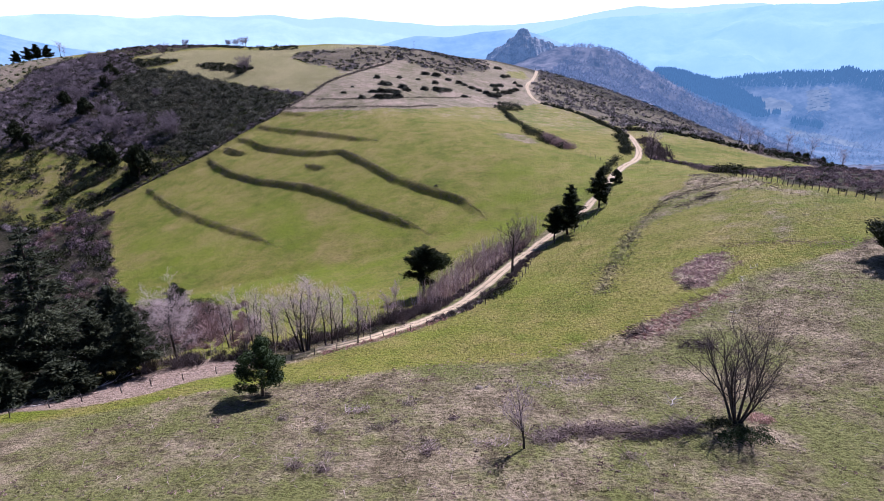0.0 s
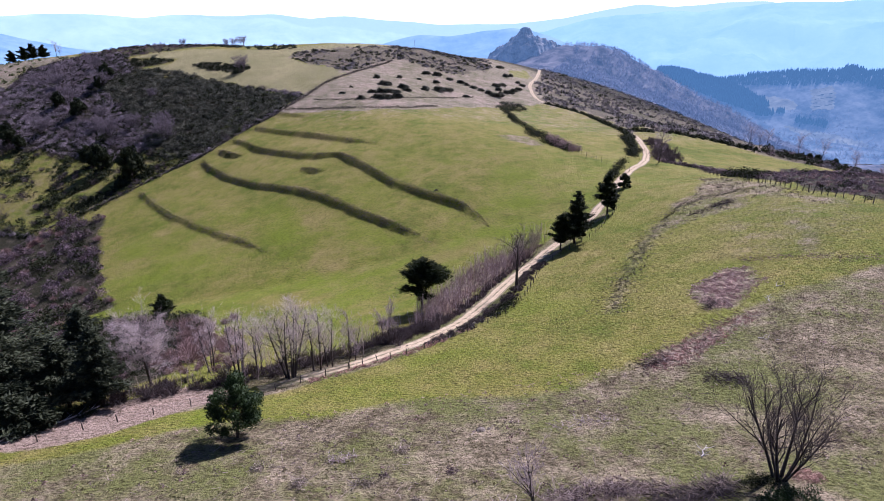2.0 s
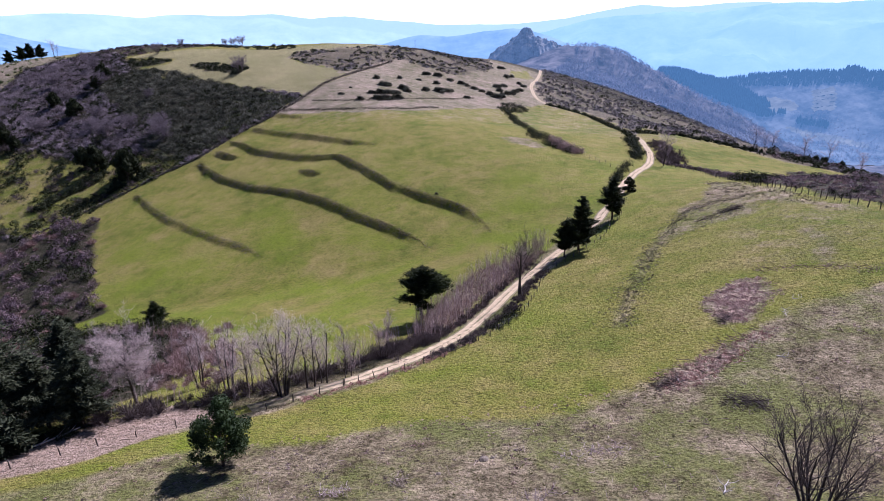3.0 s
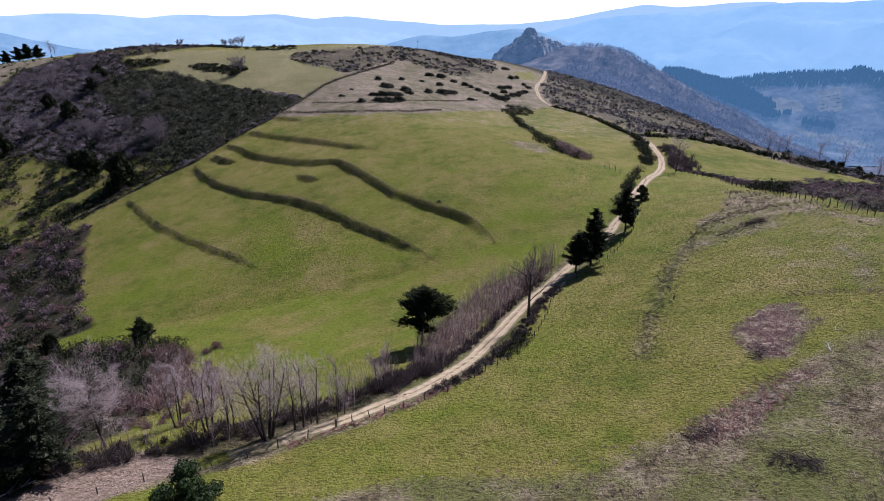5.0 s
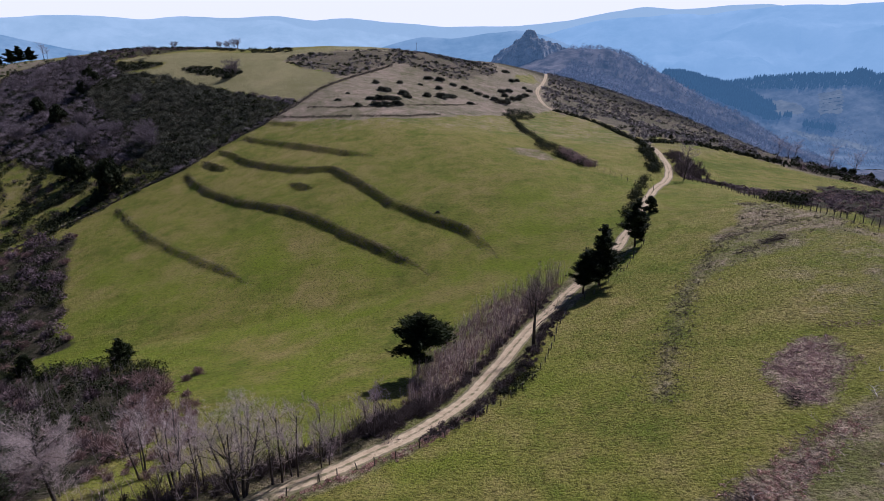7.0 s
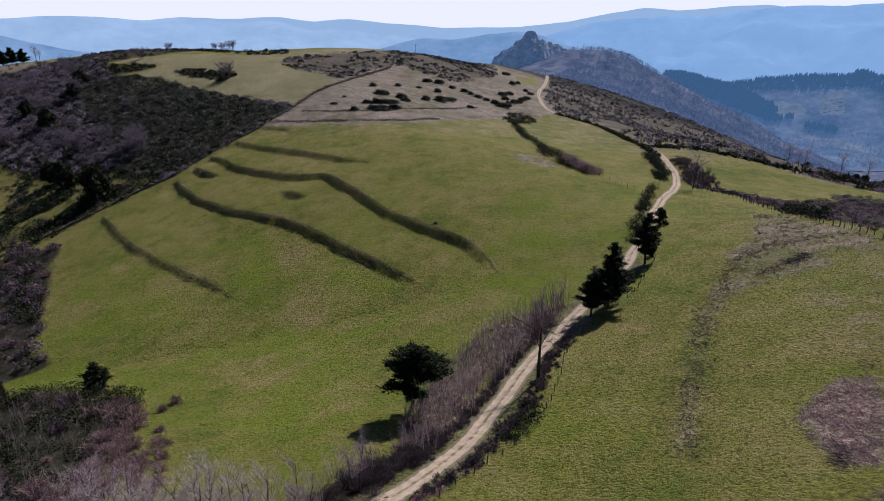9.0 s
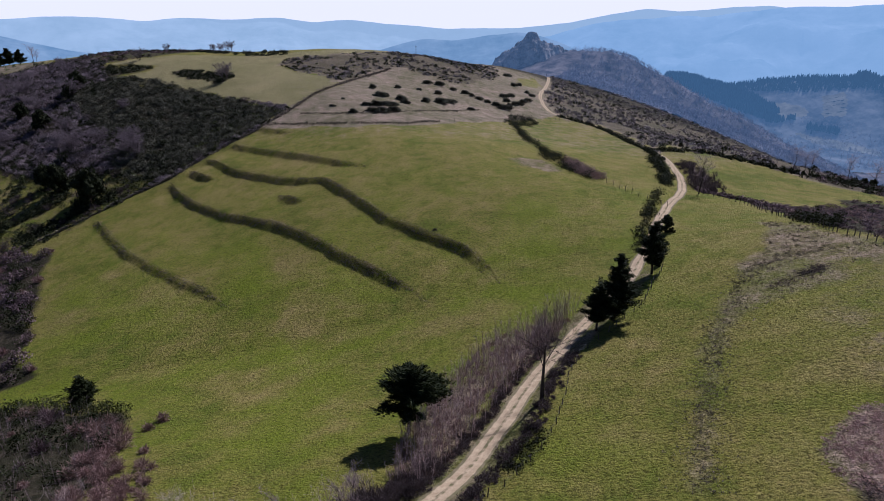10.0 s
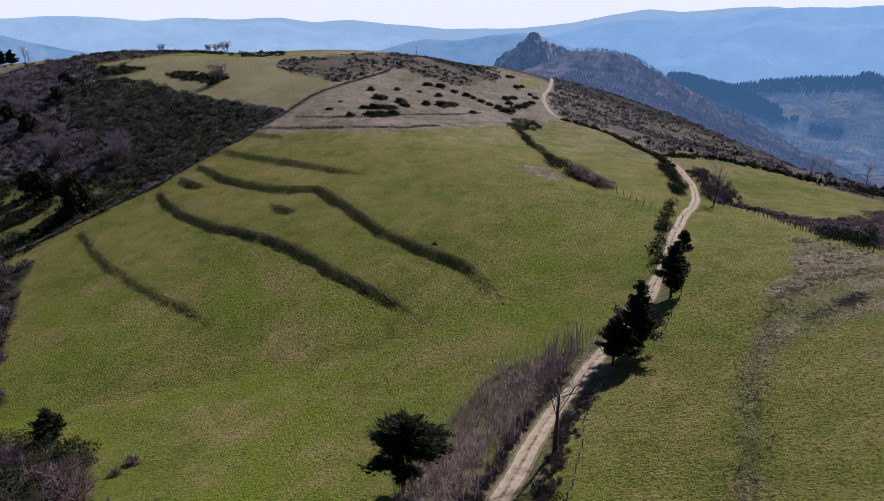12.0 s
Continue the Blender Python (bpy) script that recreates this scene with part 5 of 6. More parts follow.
place(belt_bush, on_land(135, 244), "dark evergreen bush behind the far pasture", "bush", "bushes behind the pasture")
for x, y, size in ((140, 247, 1.1), (144, 242, 0.9), (148, 249, 1.15), (153, 243, 0.8), (158, 250, 1.0), (129, 240, 0.7), (163, 246, 0.9), (83, 276, 0.7)):
    copy_thing(belt_bush, on_land(x, y, 0, x * 13, size))


def saplings(name, points, lo, hi, mat, label, seed):
    """Thin upright stems with a few short side twigs."""
    r = np.random.default_rng(seed)
    seg = []
    z = height(points[:, 0], points[:, 1])
    for (x, y), g in zip(points, z):
        tall = r.uniform(lo, hi)
        lean = r.normal(size=2) * 0.13 * tall
        seg.append([x, y, g - 0.2, x + lean[0] * 0.5, y + lean[1] * 0.5, g + tall * 0.5, 0.026, 0.020])
        seg.append([*seg[-1][3:6], x + lean[0], y + lean[1], g + tall, 0.020, 0.007])
        for _ in range(20):
            f = r.uniform(0.25, 0.98)
            b = np.array([x + lean[0] * f, y + lean[1] * f, g + tall * f])
            seg.append([*b, *(b + np.array([r.normal() * 0.8, r.normal() * 0.8, r.uniform(0.3, 0.9)]) * tall * 0.13), 0.009, 0.005])
    return tagged(part(name, *tubes(seg, 3), mat), label, "saplings", kind="stuff")


scrub("track_hedge", beside([(65.3, 243, 0), (65.8, 260, 0), (64.7, 280, 0), (64, 303, 0), (60, 325, 0), (52, 337.5, 0), (44, 342, 0)], 330, rng, 0.5, 0.0), 0.6, 1.5, 1.25, 30, 0.36, GORSE, "dark hedge along the climbing track", "hedge", 89)
saplings("ash_saplings", scatter(COPPICE, 420, rng), 1.7, 4.2, PALE_TWIGS, "stand of slender pale saplings above the track", 91)
saplings("hazel_saplings", scatter(COPPICE, 260, rng), 1.4, 3.5, TWIGS, "stand of slender purple-brown saplings above the track", 96)
saplings("track_saplings", scatter([(11, 117), (15, 121.5), (18, 126), (16, 128), (11, 123)], 90, rng), 2.5, 5.5, TWIGS, "slender bare saplings behind the pines", 92)
saplings("verge_saplings", beside(VERGE_LEFT, 120, rng, 1.6, 2.2), 1.6, 4.0, PALE_TWIGS, "pale bare saplings along the track", 93)
saplings("clearing_saplings", scatter(LOW_THICKET, 420, rng), 1.5, 4.0, TWIGS, "bare saplings standing in the thicket", 94)
brush("coppice_floor", scatter(COPPICE, 560, rng), 0.3, 0.9, 0.8, 50, BRACKEN, "red-brown undergrowth beneath the saplings", "undergrowth", 95, 0.035)


# ---- hills beyond the valley ----
def draped(name, xs, ys, lift, rough, mat, label, category, clearings=()):
    """A piece of far hillside, with the unevenness of its tree tops."""
    gx, gy = np.meshgrid(xs, ys)
    bumps = np.array([noise.noise((a / 14, b / 14, 1.5)) + 0.6 * noise.noise((a / 5, b / 5, 8.5)) for a, b in zip(gx.ravel(), gy.ravel())]).reshape(gx.shape)
    gz = plain_height(gx, gy) + lift + rough * bumps
    me = mesh_from(name, np.stack([gx, gy, gz], -1).reshape(-1, 3), grid_faces(len(xs), len(ys)))
    shade_smooth(me)
    me.materials.append(mat)
    if clearings:
        me.materials.append(MEADOW_FAR)
        cx, cy = (np.array([p.center[k] for p in me.polygons]) for k in (0, 1))
        bare = sum(inside(c, cx + wavy(cx, cy, 30, 5), cy, 1.0) for c in clearings) > 0.5
        me.polygons.foreach_set("material_index", bare.astype(int))
    return tagged(new(name, me), label, category, kind="structure")


CLEARINGS = [[(990, 1806), (1038, 1796), (1000, 1698), (950, 1722)], [(872, 1832), (893, 1828), (922, 1771), (917, 1740), (849, 1760)], [(861, 1690), (911, 1644), (957, 1594), (1006, 1533), (992, 1499), (936, 1550), (879, 1628)]]
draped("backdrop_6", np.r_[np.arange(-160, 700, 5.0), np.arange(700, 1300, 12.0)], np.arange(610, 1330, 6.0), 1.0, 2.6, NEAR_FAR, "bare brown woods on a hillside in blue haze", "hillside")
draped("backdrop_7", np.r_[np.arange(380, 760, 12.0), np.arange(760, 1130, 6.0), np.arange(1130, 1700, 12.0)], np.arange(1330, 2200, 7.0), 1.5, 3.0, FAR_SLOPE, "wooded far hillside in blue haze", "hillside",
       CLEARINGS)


def spires(name, points, lo, hi, slim, mat, label, category, seed, blades_each=3):
    """Trees far off, each a few narrow upright blades."""
    r = np.random.default_rng(seed)
    z = plain_height(points[:, 0], points[:, 1])
    verts = []
    for (x, y), g in zip(points, z):
        tall = r.uniform(lo, hi)
        for _ in range(blades_each):
            a, w = r.uniform(0, math.pi), tall * slim * r.uniform(0.7, 1.2)
            dx, dy = math.cos(a) * w, math.sin(a) * w
            ox, oy = r.normal(size=2) * w * 0.4
            verts += [(x + ox - dx, y + oy - dy, g + 0.5), (x + ox + dx, y + oy + dy, g + 0.5), (x + ox * 0.3, y + oy * 0.3, g + tall * r.uniform(0.8, 1.05))]
    v = np.array(verts)
    return tagged(part(name, v, np.arange(len(v)).reshape(-1, 3), mat), label, category, kind="stuff")


def crowns(name, points, lo, hi, tall, leaves, leaf, mat, label, seed):
    """Leafless woods far off: each tree a loose head of small twig sprays."""
    r = np.random.default_rng(seed)
    n = len(points)
    size = r.uniform(lo, hi, n)
    z = plain_height(points[:, 0], points[:, 1])
    d = r.normal(size=(n, leaves, 3))
    d /= np.linalg.norm(d, axis=2)[:, :, None]
    c = np.stack([points[:, 0], points[:, 1], z + size * tall], -1)[:, None] + d * size[:, None, None] * r.uniform(0.3, 1.0, (n, leaves, 1)) * np.array([0.62, 0.62, tall])
    way = d + np.array([0, 0, 0.9])
    v, f = sprays(c.reshape(-1, 3), way.reshape(-1, 3), (size[:, None] * r.uniform(0.6, 1.3, (n, leaves)) * leaf).ravel(), r, 0.22, 1.6)
    return tagged(part(name, v, f, mat), label, "forest", kind="stuff")


FOREST_NEAR = [(585, 1945), (640, 1935), (730, 1900), (815, 1860), (880, 1815), (860, 1740), (760, 1760), (660, 1820), (590, 1880)]
FOREST_FAR = [(790, 2040), (910, 1990), (1015, 1940), (1140, 1865), (1300, 1760), (1500, 1640), (1480, 1500), (1250, 1560), (1180, 1640), (1080, 1800), (980, 1830), (880, 1900), (820, 1950)]
FOREST_RIGHT = [(1180, 1640), (1300, 1740), (1560, 1590), (1500, 1350), (1250, 1440)]
rng = np.random.default_rng(17)
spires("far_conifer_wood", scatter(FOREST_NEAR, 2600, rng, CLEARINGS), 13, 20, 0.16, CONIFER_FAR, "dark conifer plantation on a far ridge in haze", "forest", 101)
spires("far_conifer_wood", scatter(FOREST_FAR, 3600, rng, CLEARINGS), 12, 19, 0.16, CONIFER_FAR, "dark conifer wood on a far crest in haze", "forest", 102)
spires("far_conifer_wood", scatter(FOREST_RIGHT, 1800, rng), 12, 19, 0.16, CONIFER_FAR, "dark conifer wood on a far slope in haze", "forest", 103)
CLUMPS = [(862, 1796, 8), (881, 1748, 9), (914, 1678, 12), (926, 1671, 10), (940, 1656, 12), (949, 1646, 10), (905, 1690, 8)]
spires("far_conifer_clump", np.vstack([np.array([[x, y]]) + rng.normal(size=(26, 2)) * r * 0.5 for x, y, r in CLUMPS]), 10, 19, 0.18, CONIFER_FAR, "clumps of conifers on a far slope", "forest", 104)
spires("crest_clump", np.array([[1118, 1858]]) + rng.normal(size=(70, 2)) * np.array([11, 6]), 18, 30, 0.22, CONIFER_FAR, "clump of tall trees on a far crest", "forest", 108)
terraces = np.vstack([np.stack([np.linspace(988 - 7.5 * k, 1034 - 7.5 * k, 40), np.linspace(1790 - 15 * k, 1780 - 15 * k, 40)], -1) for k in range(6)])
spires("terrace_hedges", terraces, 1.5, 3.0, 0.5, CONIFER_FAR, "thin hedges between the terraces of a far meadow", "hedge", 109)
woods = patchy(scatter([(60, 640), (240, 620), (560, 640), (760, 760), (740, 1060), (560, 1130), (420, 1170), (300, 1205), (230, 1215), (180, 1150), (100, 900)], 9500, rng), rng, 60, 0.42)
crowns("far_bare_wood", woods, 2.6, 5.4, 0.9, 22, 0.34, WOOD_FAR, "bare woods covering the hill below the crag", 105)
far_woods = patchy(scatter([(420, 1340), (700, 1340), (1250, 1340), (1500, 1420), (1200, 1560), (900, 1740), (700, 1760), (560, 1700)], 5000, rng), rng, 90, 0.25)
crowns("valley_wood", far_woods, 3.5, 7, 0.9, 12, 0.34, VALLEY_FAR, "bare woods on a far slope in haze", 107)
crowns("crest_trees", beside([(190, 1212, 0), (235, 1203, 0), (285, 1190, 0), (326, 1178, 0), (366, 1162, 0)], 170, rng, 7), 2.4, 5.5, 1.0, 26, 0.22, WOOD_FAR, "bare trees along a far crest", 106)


def crag():
    """The rocky peak: a broken cone of ribs and ledges."""
    n = 110
    u = np.linspace(-1, 1, n)
    gx, gy = np.meshgrid(119 + 82 * u, 1238 + 70 * u)
    dx, dy = gx - 119, (gy - 1238) * 1.25
    r = np.hypot(dx * np.where(dx > 0, 0.98, 0.92), dy)
    ribs = np.array([noise.ridged_multi_fractal((a / 34, b / 34, 2.2), 0.9, 2.2, 6, 1.0, 2.0) for a, b in zip(gx.ravel(), gy.ravel())]).reshape(gx.shape)
    lumps = np.array([noise.fractal((a / 22, b / 22, 6.2), 0.8, 2.2, 5) for a, b in zip(gx.ravel(), gy.ravel())]).reshape(gx.shape)
    z = np.interp(r, [0, 6, 16, 34, 52, 70, 100], [22, 20, 9, -6, -22, -44, -80])
    z = z + (ribs - 1.0) * 8.0 * smooth(1, 10, r) + lumps * 8.0 * smooth(0, 12, r)
    saddle = 7 - 0.27 * (gx - 128) + 9.0 * lumps + 4.0 * (ribs - 1.0) - 0.8 * np.abs(gy - 1226)
    z = np.where(gx > 128, np.maximum(z, saddle), z)
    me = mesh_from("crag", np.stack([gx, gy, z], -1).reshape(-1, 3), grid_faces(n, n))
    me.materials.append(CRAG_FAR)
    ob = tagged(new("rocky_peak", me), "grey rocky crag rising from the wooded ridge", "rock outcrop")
    return ob


crag()
pole = new("mast")
part("pole", *tubes([[0, 0, -0.5, 0, 0, 5.5, 0.12, 0.08]], 6), POST_WOOD, pole)
part("cross_arm", *tubes([[-0.6, 0, 4.8, 0.6, 0, 4.8, 0.07, 0.07]], 6), POST_WOOD, pole)
place(pole, on_land(-33, 432), "thin pole standing on the hilltop", "pole")


# ---- fences, wall ----
post_mesh = None


def fence(line, spacing, tall, label, group, wires=2, seed=0, stout=1.1):
    """Wooden posts joined by wire, along a plan line."""
    global post_mesh
    r = np.random.default_rng(seed)
    c = resample(line, spacing)
    f = new("fence")
    f.location = (*c[0], float(height(*c[0])))
    if post_mesh is None:
        v, q = tubes([[0, 0, -0.3, 0.01, 0, 0.8, 0.055, 0.05], [0.01, 0, 0.8, 0.0, 0.01, 1.0, 0.05, 0.035]], 6)
        v = np.vstack([v, [[0, 0.01, 1.02]]])
        faces = q.tolist() + [[18 + k, 18 + (k + 1) % 6, 24] for k in range(6)]
        post_mesh = mesh_from("post", v, faces)
        post_mesh.materials.append(POST_WOOD)
    tops, o = [], np.array(f.location)
    for x, y in c:
        x, y = x + r.normal() * 0.12, y + r.normal() * 0.12
        z = float(height(x, y))
        p = new("post", post_mesh)
        p.parent = f
        p.location = (x - o[0], y - o[1], z - o[2])
        h = tall * r.uniform(0.85, 1.15)
        p.scale = (stout, stout, h)
        p.rotation_euler = (r.normal() * 0.07, r.normal() * 0.07, r.uniform(0, 6))
        tops.append((x - o[0], y - o[1], z - o[2], h))
    for k in range(wires):
        lift = 0.9 - 0.35 * k
        seg = [[a[0], a[1], a[2] + a[3] * lift, b[0], b[1], b[2] + b[3] * lift, 0.004, 0.004] for a, b in zip(tops, tops[1:])]
        part("wire", *tubes(seg, 3), WIRE, f)
    return tagged(f, label, "fence", group)


fence([(64, 199, 0), (69.8, 187, 0), (69, 171, 0), (66, 155, 0), (65, 141, 0), (65.2, 135, 0), (65.4, 128, 0), (65.8, 122, 0), (66.3, 117, 0), (68.5, 108, 0), (73, 97, 0)], 1.6, 1.4, "weathered post fence along the heath edge", "field fences", 2, 1, 1.5)
fence([(-75, 264, 0), (-60, 262, 0), (-42, 259, 0), (-24.4, 261, 0), (-10.8, 271, 0), (2, 287, 0), (12.5, 301, 0), (20, 314, 0), (36, 326, 0), (48, 331, 0)], 2.6, 1.3, "post and wire fence across the upper pasture", "field fences", 2, 2)
fence([(37.5, 203.5, 0), (41.7, 194, 0), (46.5, 185, 0), (49, 181, 0)], 2.4, 1.4, "short post fence between hedge and track", "field fences", 2, 3)
fence([(-13.3, 70.2, 0), (-10, 71.7, 0), (-6.7, 73.7, 0), (-2, 77.2, 0), (1, 80.4, 0), (4, 83.2, 0), (7, 86.8, 0), (9.7, 92, 0), (11.7, 98, 0), (13.1, 103.5, 0), (15.9, 111, 0), (21, 117, 0), (27.5, 124.5, 0), (35, 139, 0)], 2.0, 0.95, "crooked post and wire fence beside the track", "field fences", 2, 4)
fence([(-47, 47, 0), (-39, 52, 0), (-34, 56.5, 0), (-28, 60, 0), (-20.5, 64, 0), (-13.3, 70.2, 0)], 2.4, 0.95, "post fence along the edge of the clearing", "field fences", 2, 5)


def stone_wall():
    r = np.random.default_rng(5)
    c = resample([(x, y, 0) for x, y in WALL_LINE], 0.55)
    g = np.gradient(c, axis=0)
    cube = np.array([(x, y, z) for x in (-1, 1) for y in (-1, 1) for z in (-1, 1)], float)
    quads = np.array([[0, 1, 3, 2], [4, 6, 7, 5], [0, 4, 5, 1], [2, 3, 7, 6], [0, 2, 6, 4], [1, 5, 7, 3]])
    verts, faces = [], []
    z = height(c[:, 0], c[:, 1])
    for (x, y), (gx, gy), h in zip(c, g, z):
        a = math.atan2(gy, gx)
        for course in range(r.integers(1, 4)):
            size = np.array([r.uniform(0.24, 0.40), r.uniform(0.2, 0.34), r.uniform(0.13, 0.19)])
            v = (cube + r.normal(size=cube.shape) * 0.13) * size
            t = a + r.normal() * 0.15
            v = v @ np.array([[math.cos(t), math.sin(t), 0], [-math.sin(t), math.cos(t), 0], [0, 0, 1]])
            faces += (quads + len(verts)).tolist()
            verts += (v + (x + r.normal() * 0.16, y + r.normal() * 0.16, h + 0.1 + 0.29 * course)).tolist()
    tagged(part("stone_wall", np.array(verts), faces, STONE), "low dry-stone wall climbing beside the pasture", "stone wall", kind="stuff")


stone_wall()
scrub("wall_growth", beside([(x, y, 0) for x, y in WALL_LINE], 700, rng, 0.9, 0.3), 0.2, 0.8, 0.8, 30, 0.36, BANKING, "rough growth along the stone wall", "wall growth", 111)
scrub("fence_growth", beside([(-75, 264, 0), (-60, 262.2, 0), (-50, 260.5, 0), (-42, 259.5, 0), (-24.4, 261.5, 0), (-10.8, 271.5, 0)], 420, rng, 0.7, 0.6), 0.2, 0.7, 0.8, 30, 0.36, BANKING, "rough growth along the upper fence", "fence growth", 112)
scrub("fence_growth", beside([(-65.3, 273, 0), (-53.4, 272.3, 0), (-41.8, 272.5, 0), (-30.7, 276, 0), (-11.8, 294.5, 0), (5, 316, 0)], 300, rng, 0.6, 0.6), 0.2, 0.7, 0.8, 30, 0.36, BANKING, "low line of scrub across the dry slope", "scrub", 113)
bush = round_evergreen(44, 2.0, 4.2, 0.0, HEATH_GORSE, 2080, 0.2)
place(bush, on_land(-43.5, 318, 0.2), "low dark gorse bush on the dry slope", "bush", "bushes on the dry slope")
for x, y, s in ((-33, 327, 0.75), (-38, 303, 1.0), (-36, 304.5, 0.8), (-29, 302.5, 1.1), (-41, 284.5, 0.7), (-37.5, 285.5, 1.0), (-34, 287, 0.9), (-31, 288.5, 0.8), (-44.5, 273.6, 0.8), (-37, 275.5, 0.9), (-33.5, 276.5, 1.0), (-29.5, 279.5, 0.9),
                (-18.7, 309, 1.0), (-12.4, 313, 1.1), (-54, 281, 0.45), (-51.7, 291.5, 0.4), (-23.6, 332.7, 0.5), (-14.6, 332, 0.9), (-26.8, 297.4, 0.7), (1, 312.7, 0.6), (-8.5, 317, 0.9), (-7.2, 171.6, 0.3), (-21, 350, 0.9), (-15, 352, 1.0), (-8, 349, 0.7),
                (-2, 347, 0.9), (1.5, 344.5, 0.8), (5, 341.5, 0.8), (9, 338.5, 0.8), (13, 335, 1.0), (17, 331.5, 1.1), (20, 340, 0.9), (23, 346, 1.0), (19, 351, 0.9), (26, 350, 0.9), (18, 360, 0.9), (22, 365, 0.9), (28, 358, 0.8), (31, 365, 0.8), (33, 392, 0.8), (35, 384, 0.8), (30, 410, 0.9), (26, 402, 1.0), (24, 440, 1.0)):
    copy_thing(bush, on_land(x, y, 0.2, (x * 31) % 50 - 25, s * 1.1, None, 1.0 + (abs(x * 7) % 10) / 9))


# ---- litter of the rough slope ----
def in_patch(poly, count, rng):
    """Plan points within an outline as ragged as its ground."""
    p = np.array(poly, float)
    q = rng.uniform(p.min(0) - 3, p.max(0) + 3, (count * 4, 2))
    x, y = q[:, 0], q[:, 1]
    keep = inside(poly, x + wavy(x, y, 4.0, 1.1), y + wavy(y, x, 4.5, 1.1), 2.2) > rng.uniform(0.25, 0.95, len(q))
    return q[keep][:count]


def brash(name, points, lo, hi, mat, label, seed, lift=0.25):
    """Cut branches and dead twigs lying about."""
    r = np.random.default_rng(seed)
    z = height(points[:, 0], points[:, 1])
    seg = []
    for (x, y), g in zip(points, z):
        a, l = r.uniform(0, 2 * math.pi), r.uniform(lo, hi)
        rise = r.normal() * 0.25
        p = np.array([x, y, g + abs(r.normal()) * lift])
        q = p + np.array([math.cos(a), math.sin(a), rise]) * l
        k = r.uniform(0.012, 0.03)
        seg.append([*p, *q, k, k * 0.6])
        for _ in range(2):
            m = p + (q - p) * r.uniform(0.3, 0.9)
            seg.append([*m, *(m + np.array([math.cos(a + r.normal()), math.sin(a + r.normal()), abs(r.normal()) * 0.6]) * l * 0.35), k * 0.6, k * 0.4])
    return tagged(part(name, *tubes(seg, 3), mat), label, "brash", kind="stuff")


brash("brash_row", beside([(6, 39, 0), (9.5, 40.3, 0), (13, 40.3, 0), (16.5, 40, 0), (19, 41.5, 0)], 800, rng, 0.45), 0.3, 1.0, DEAD_WOOD, "row of pale cut brash on the rough slope", 121, 0.3)
# dark twigs strewn thickly along two short lines
brash("dark_brash", beside([(13.5, 39.3, 0), (15.5, 39.4, 0), (19, 40.2, 0)], 500, rng, 0.35), 0.3, 0.9, DARK_TWIGS, "dark clump of twigs beside the bare tree", 139, 0.3)
brash("dark_brash", beside([(24.4, 57.9, 0), (25.6, 57.3, 0), (27, 56.5, 0)], 260, rng, 0.6), 0.3, 0.9, DARK_TWIGS, "dark clump of twigs on the rough slope", 140, 0.3)
# dark twigs in place of the shade along a mound's edge
brash("dark_heap", beside([(30.6, 75.4, 0), (31.6, 76.3, 0), (32.6, 77, 0)], 110, rng, 0.4), 0.3, 0.9, DARK_TWIGS, "dark twigs for the shaded edge of a mauve mound", 152, 0.3)
brash("dark_heap", beside([(19.2, 61.9, 0), (20.4, 62.1, 0), (21.4, 62.6, 0)], 130, rng, 0.5), 0.3, 1.0, DARK_TWIGS, "dark heap of brash at the pasture edge", 150, 0.35)
brash("brash_patch", patchy(in_patch(PATCH_LONG, 900, rng), rng, 1.2, 0.0), 0.4, 1.4, DEAD_WOOD, "pale brown heap of cut brash", 122, 0.35)
brash("brash_patch", patchy(in_patch(PATCH_ROUND, 500, rng), rng, 1.2, 0.0), 0.2, 0.7, DEAD_WOOD, "pale brown patch of dead brash on the pasture", 123, 0.3)
brash("brash_scatter", scatter([(-30, 30), (40, 30), (60, 80), (30, 66), (0, 56), (-28, 48)], 900, rng), 0.2, 0.9, DEAD_WOOD, "bits of dead wood strewn over the slope", 124, 0.08)
brash("clearing_brash", scatter(CLEARING, 120, rng), 0.3, 1.3, DEAD_WOOD, "felled branches lying on the bare clearing", 125, 0.25)
# brown litter laid along a low step that the ground mesh lacks
brash("slope_brash", beside([(41, 90, 0), (47, 88, 0), (56, 82.5, 0), (66, 82, 0)], 420, rng, 0.5), 0.2, 0.8, BRACKEN, "brown litter standing in for a low step across the slope", 126, 0.25)
brash("strip_brash", beside(STRIP, 900, rng, 1.0), 0.15, 0.5, BANKING, "grey dead stalks along a worn strip of pasture", 127, 0.12)
brash("pile_brash", np.vstack([beside([(49.5, 122, 0), (51, 122.6, 0), (53, 123.4, 0)], 260, rng, 0.5), beside([(44, 119.5, 0), (48, 121, 0)], 60, rng, 0.6)]), 0.3, 1.0, DARK_TWIGS, "dark heap of brash on the pasture", 128, 0.4)
scrub("brash_heap", beside([(6.5, 39, 0), (9.5, 40.3, 0), (13, 40.5, 0)], 60, rng, 0.5), 0.25, 0.6, 0.8, 60, 0.2, HEATHER, "brown dead bracken along the brash", "bracken", 129, 0.9)
rubble = scatter(FENCE_FOOT, 1500, rng)
scrub("fence_litter", patchy(rubble[:1200], rng, 2.5, 0.1), 0.06, 0.26, 0.7, 14, 0.45, DULL_LITTER, "grey-brown litter along the foot of the fence", "litter", 169, 0.9)
scrub("fence_clods", patchy(rubble[1200:], rng, 2.5, 0.1), 0.10, 0.40, 0.8, 24, 0.36, BANKING, "dark clods along the foot of the fence", "clods", 160, 0.9)
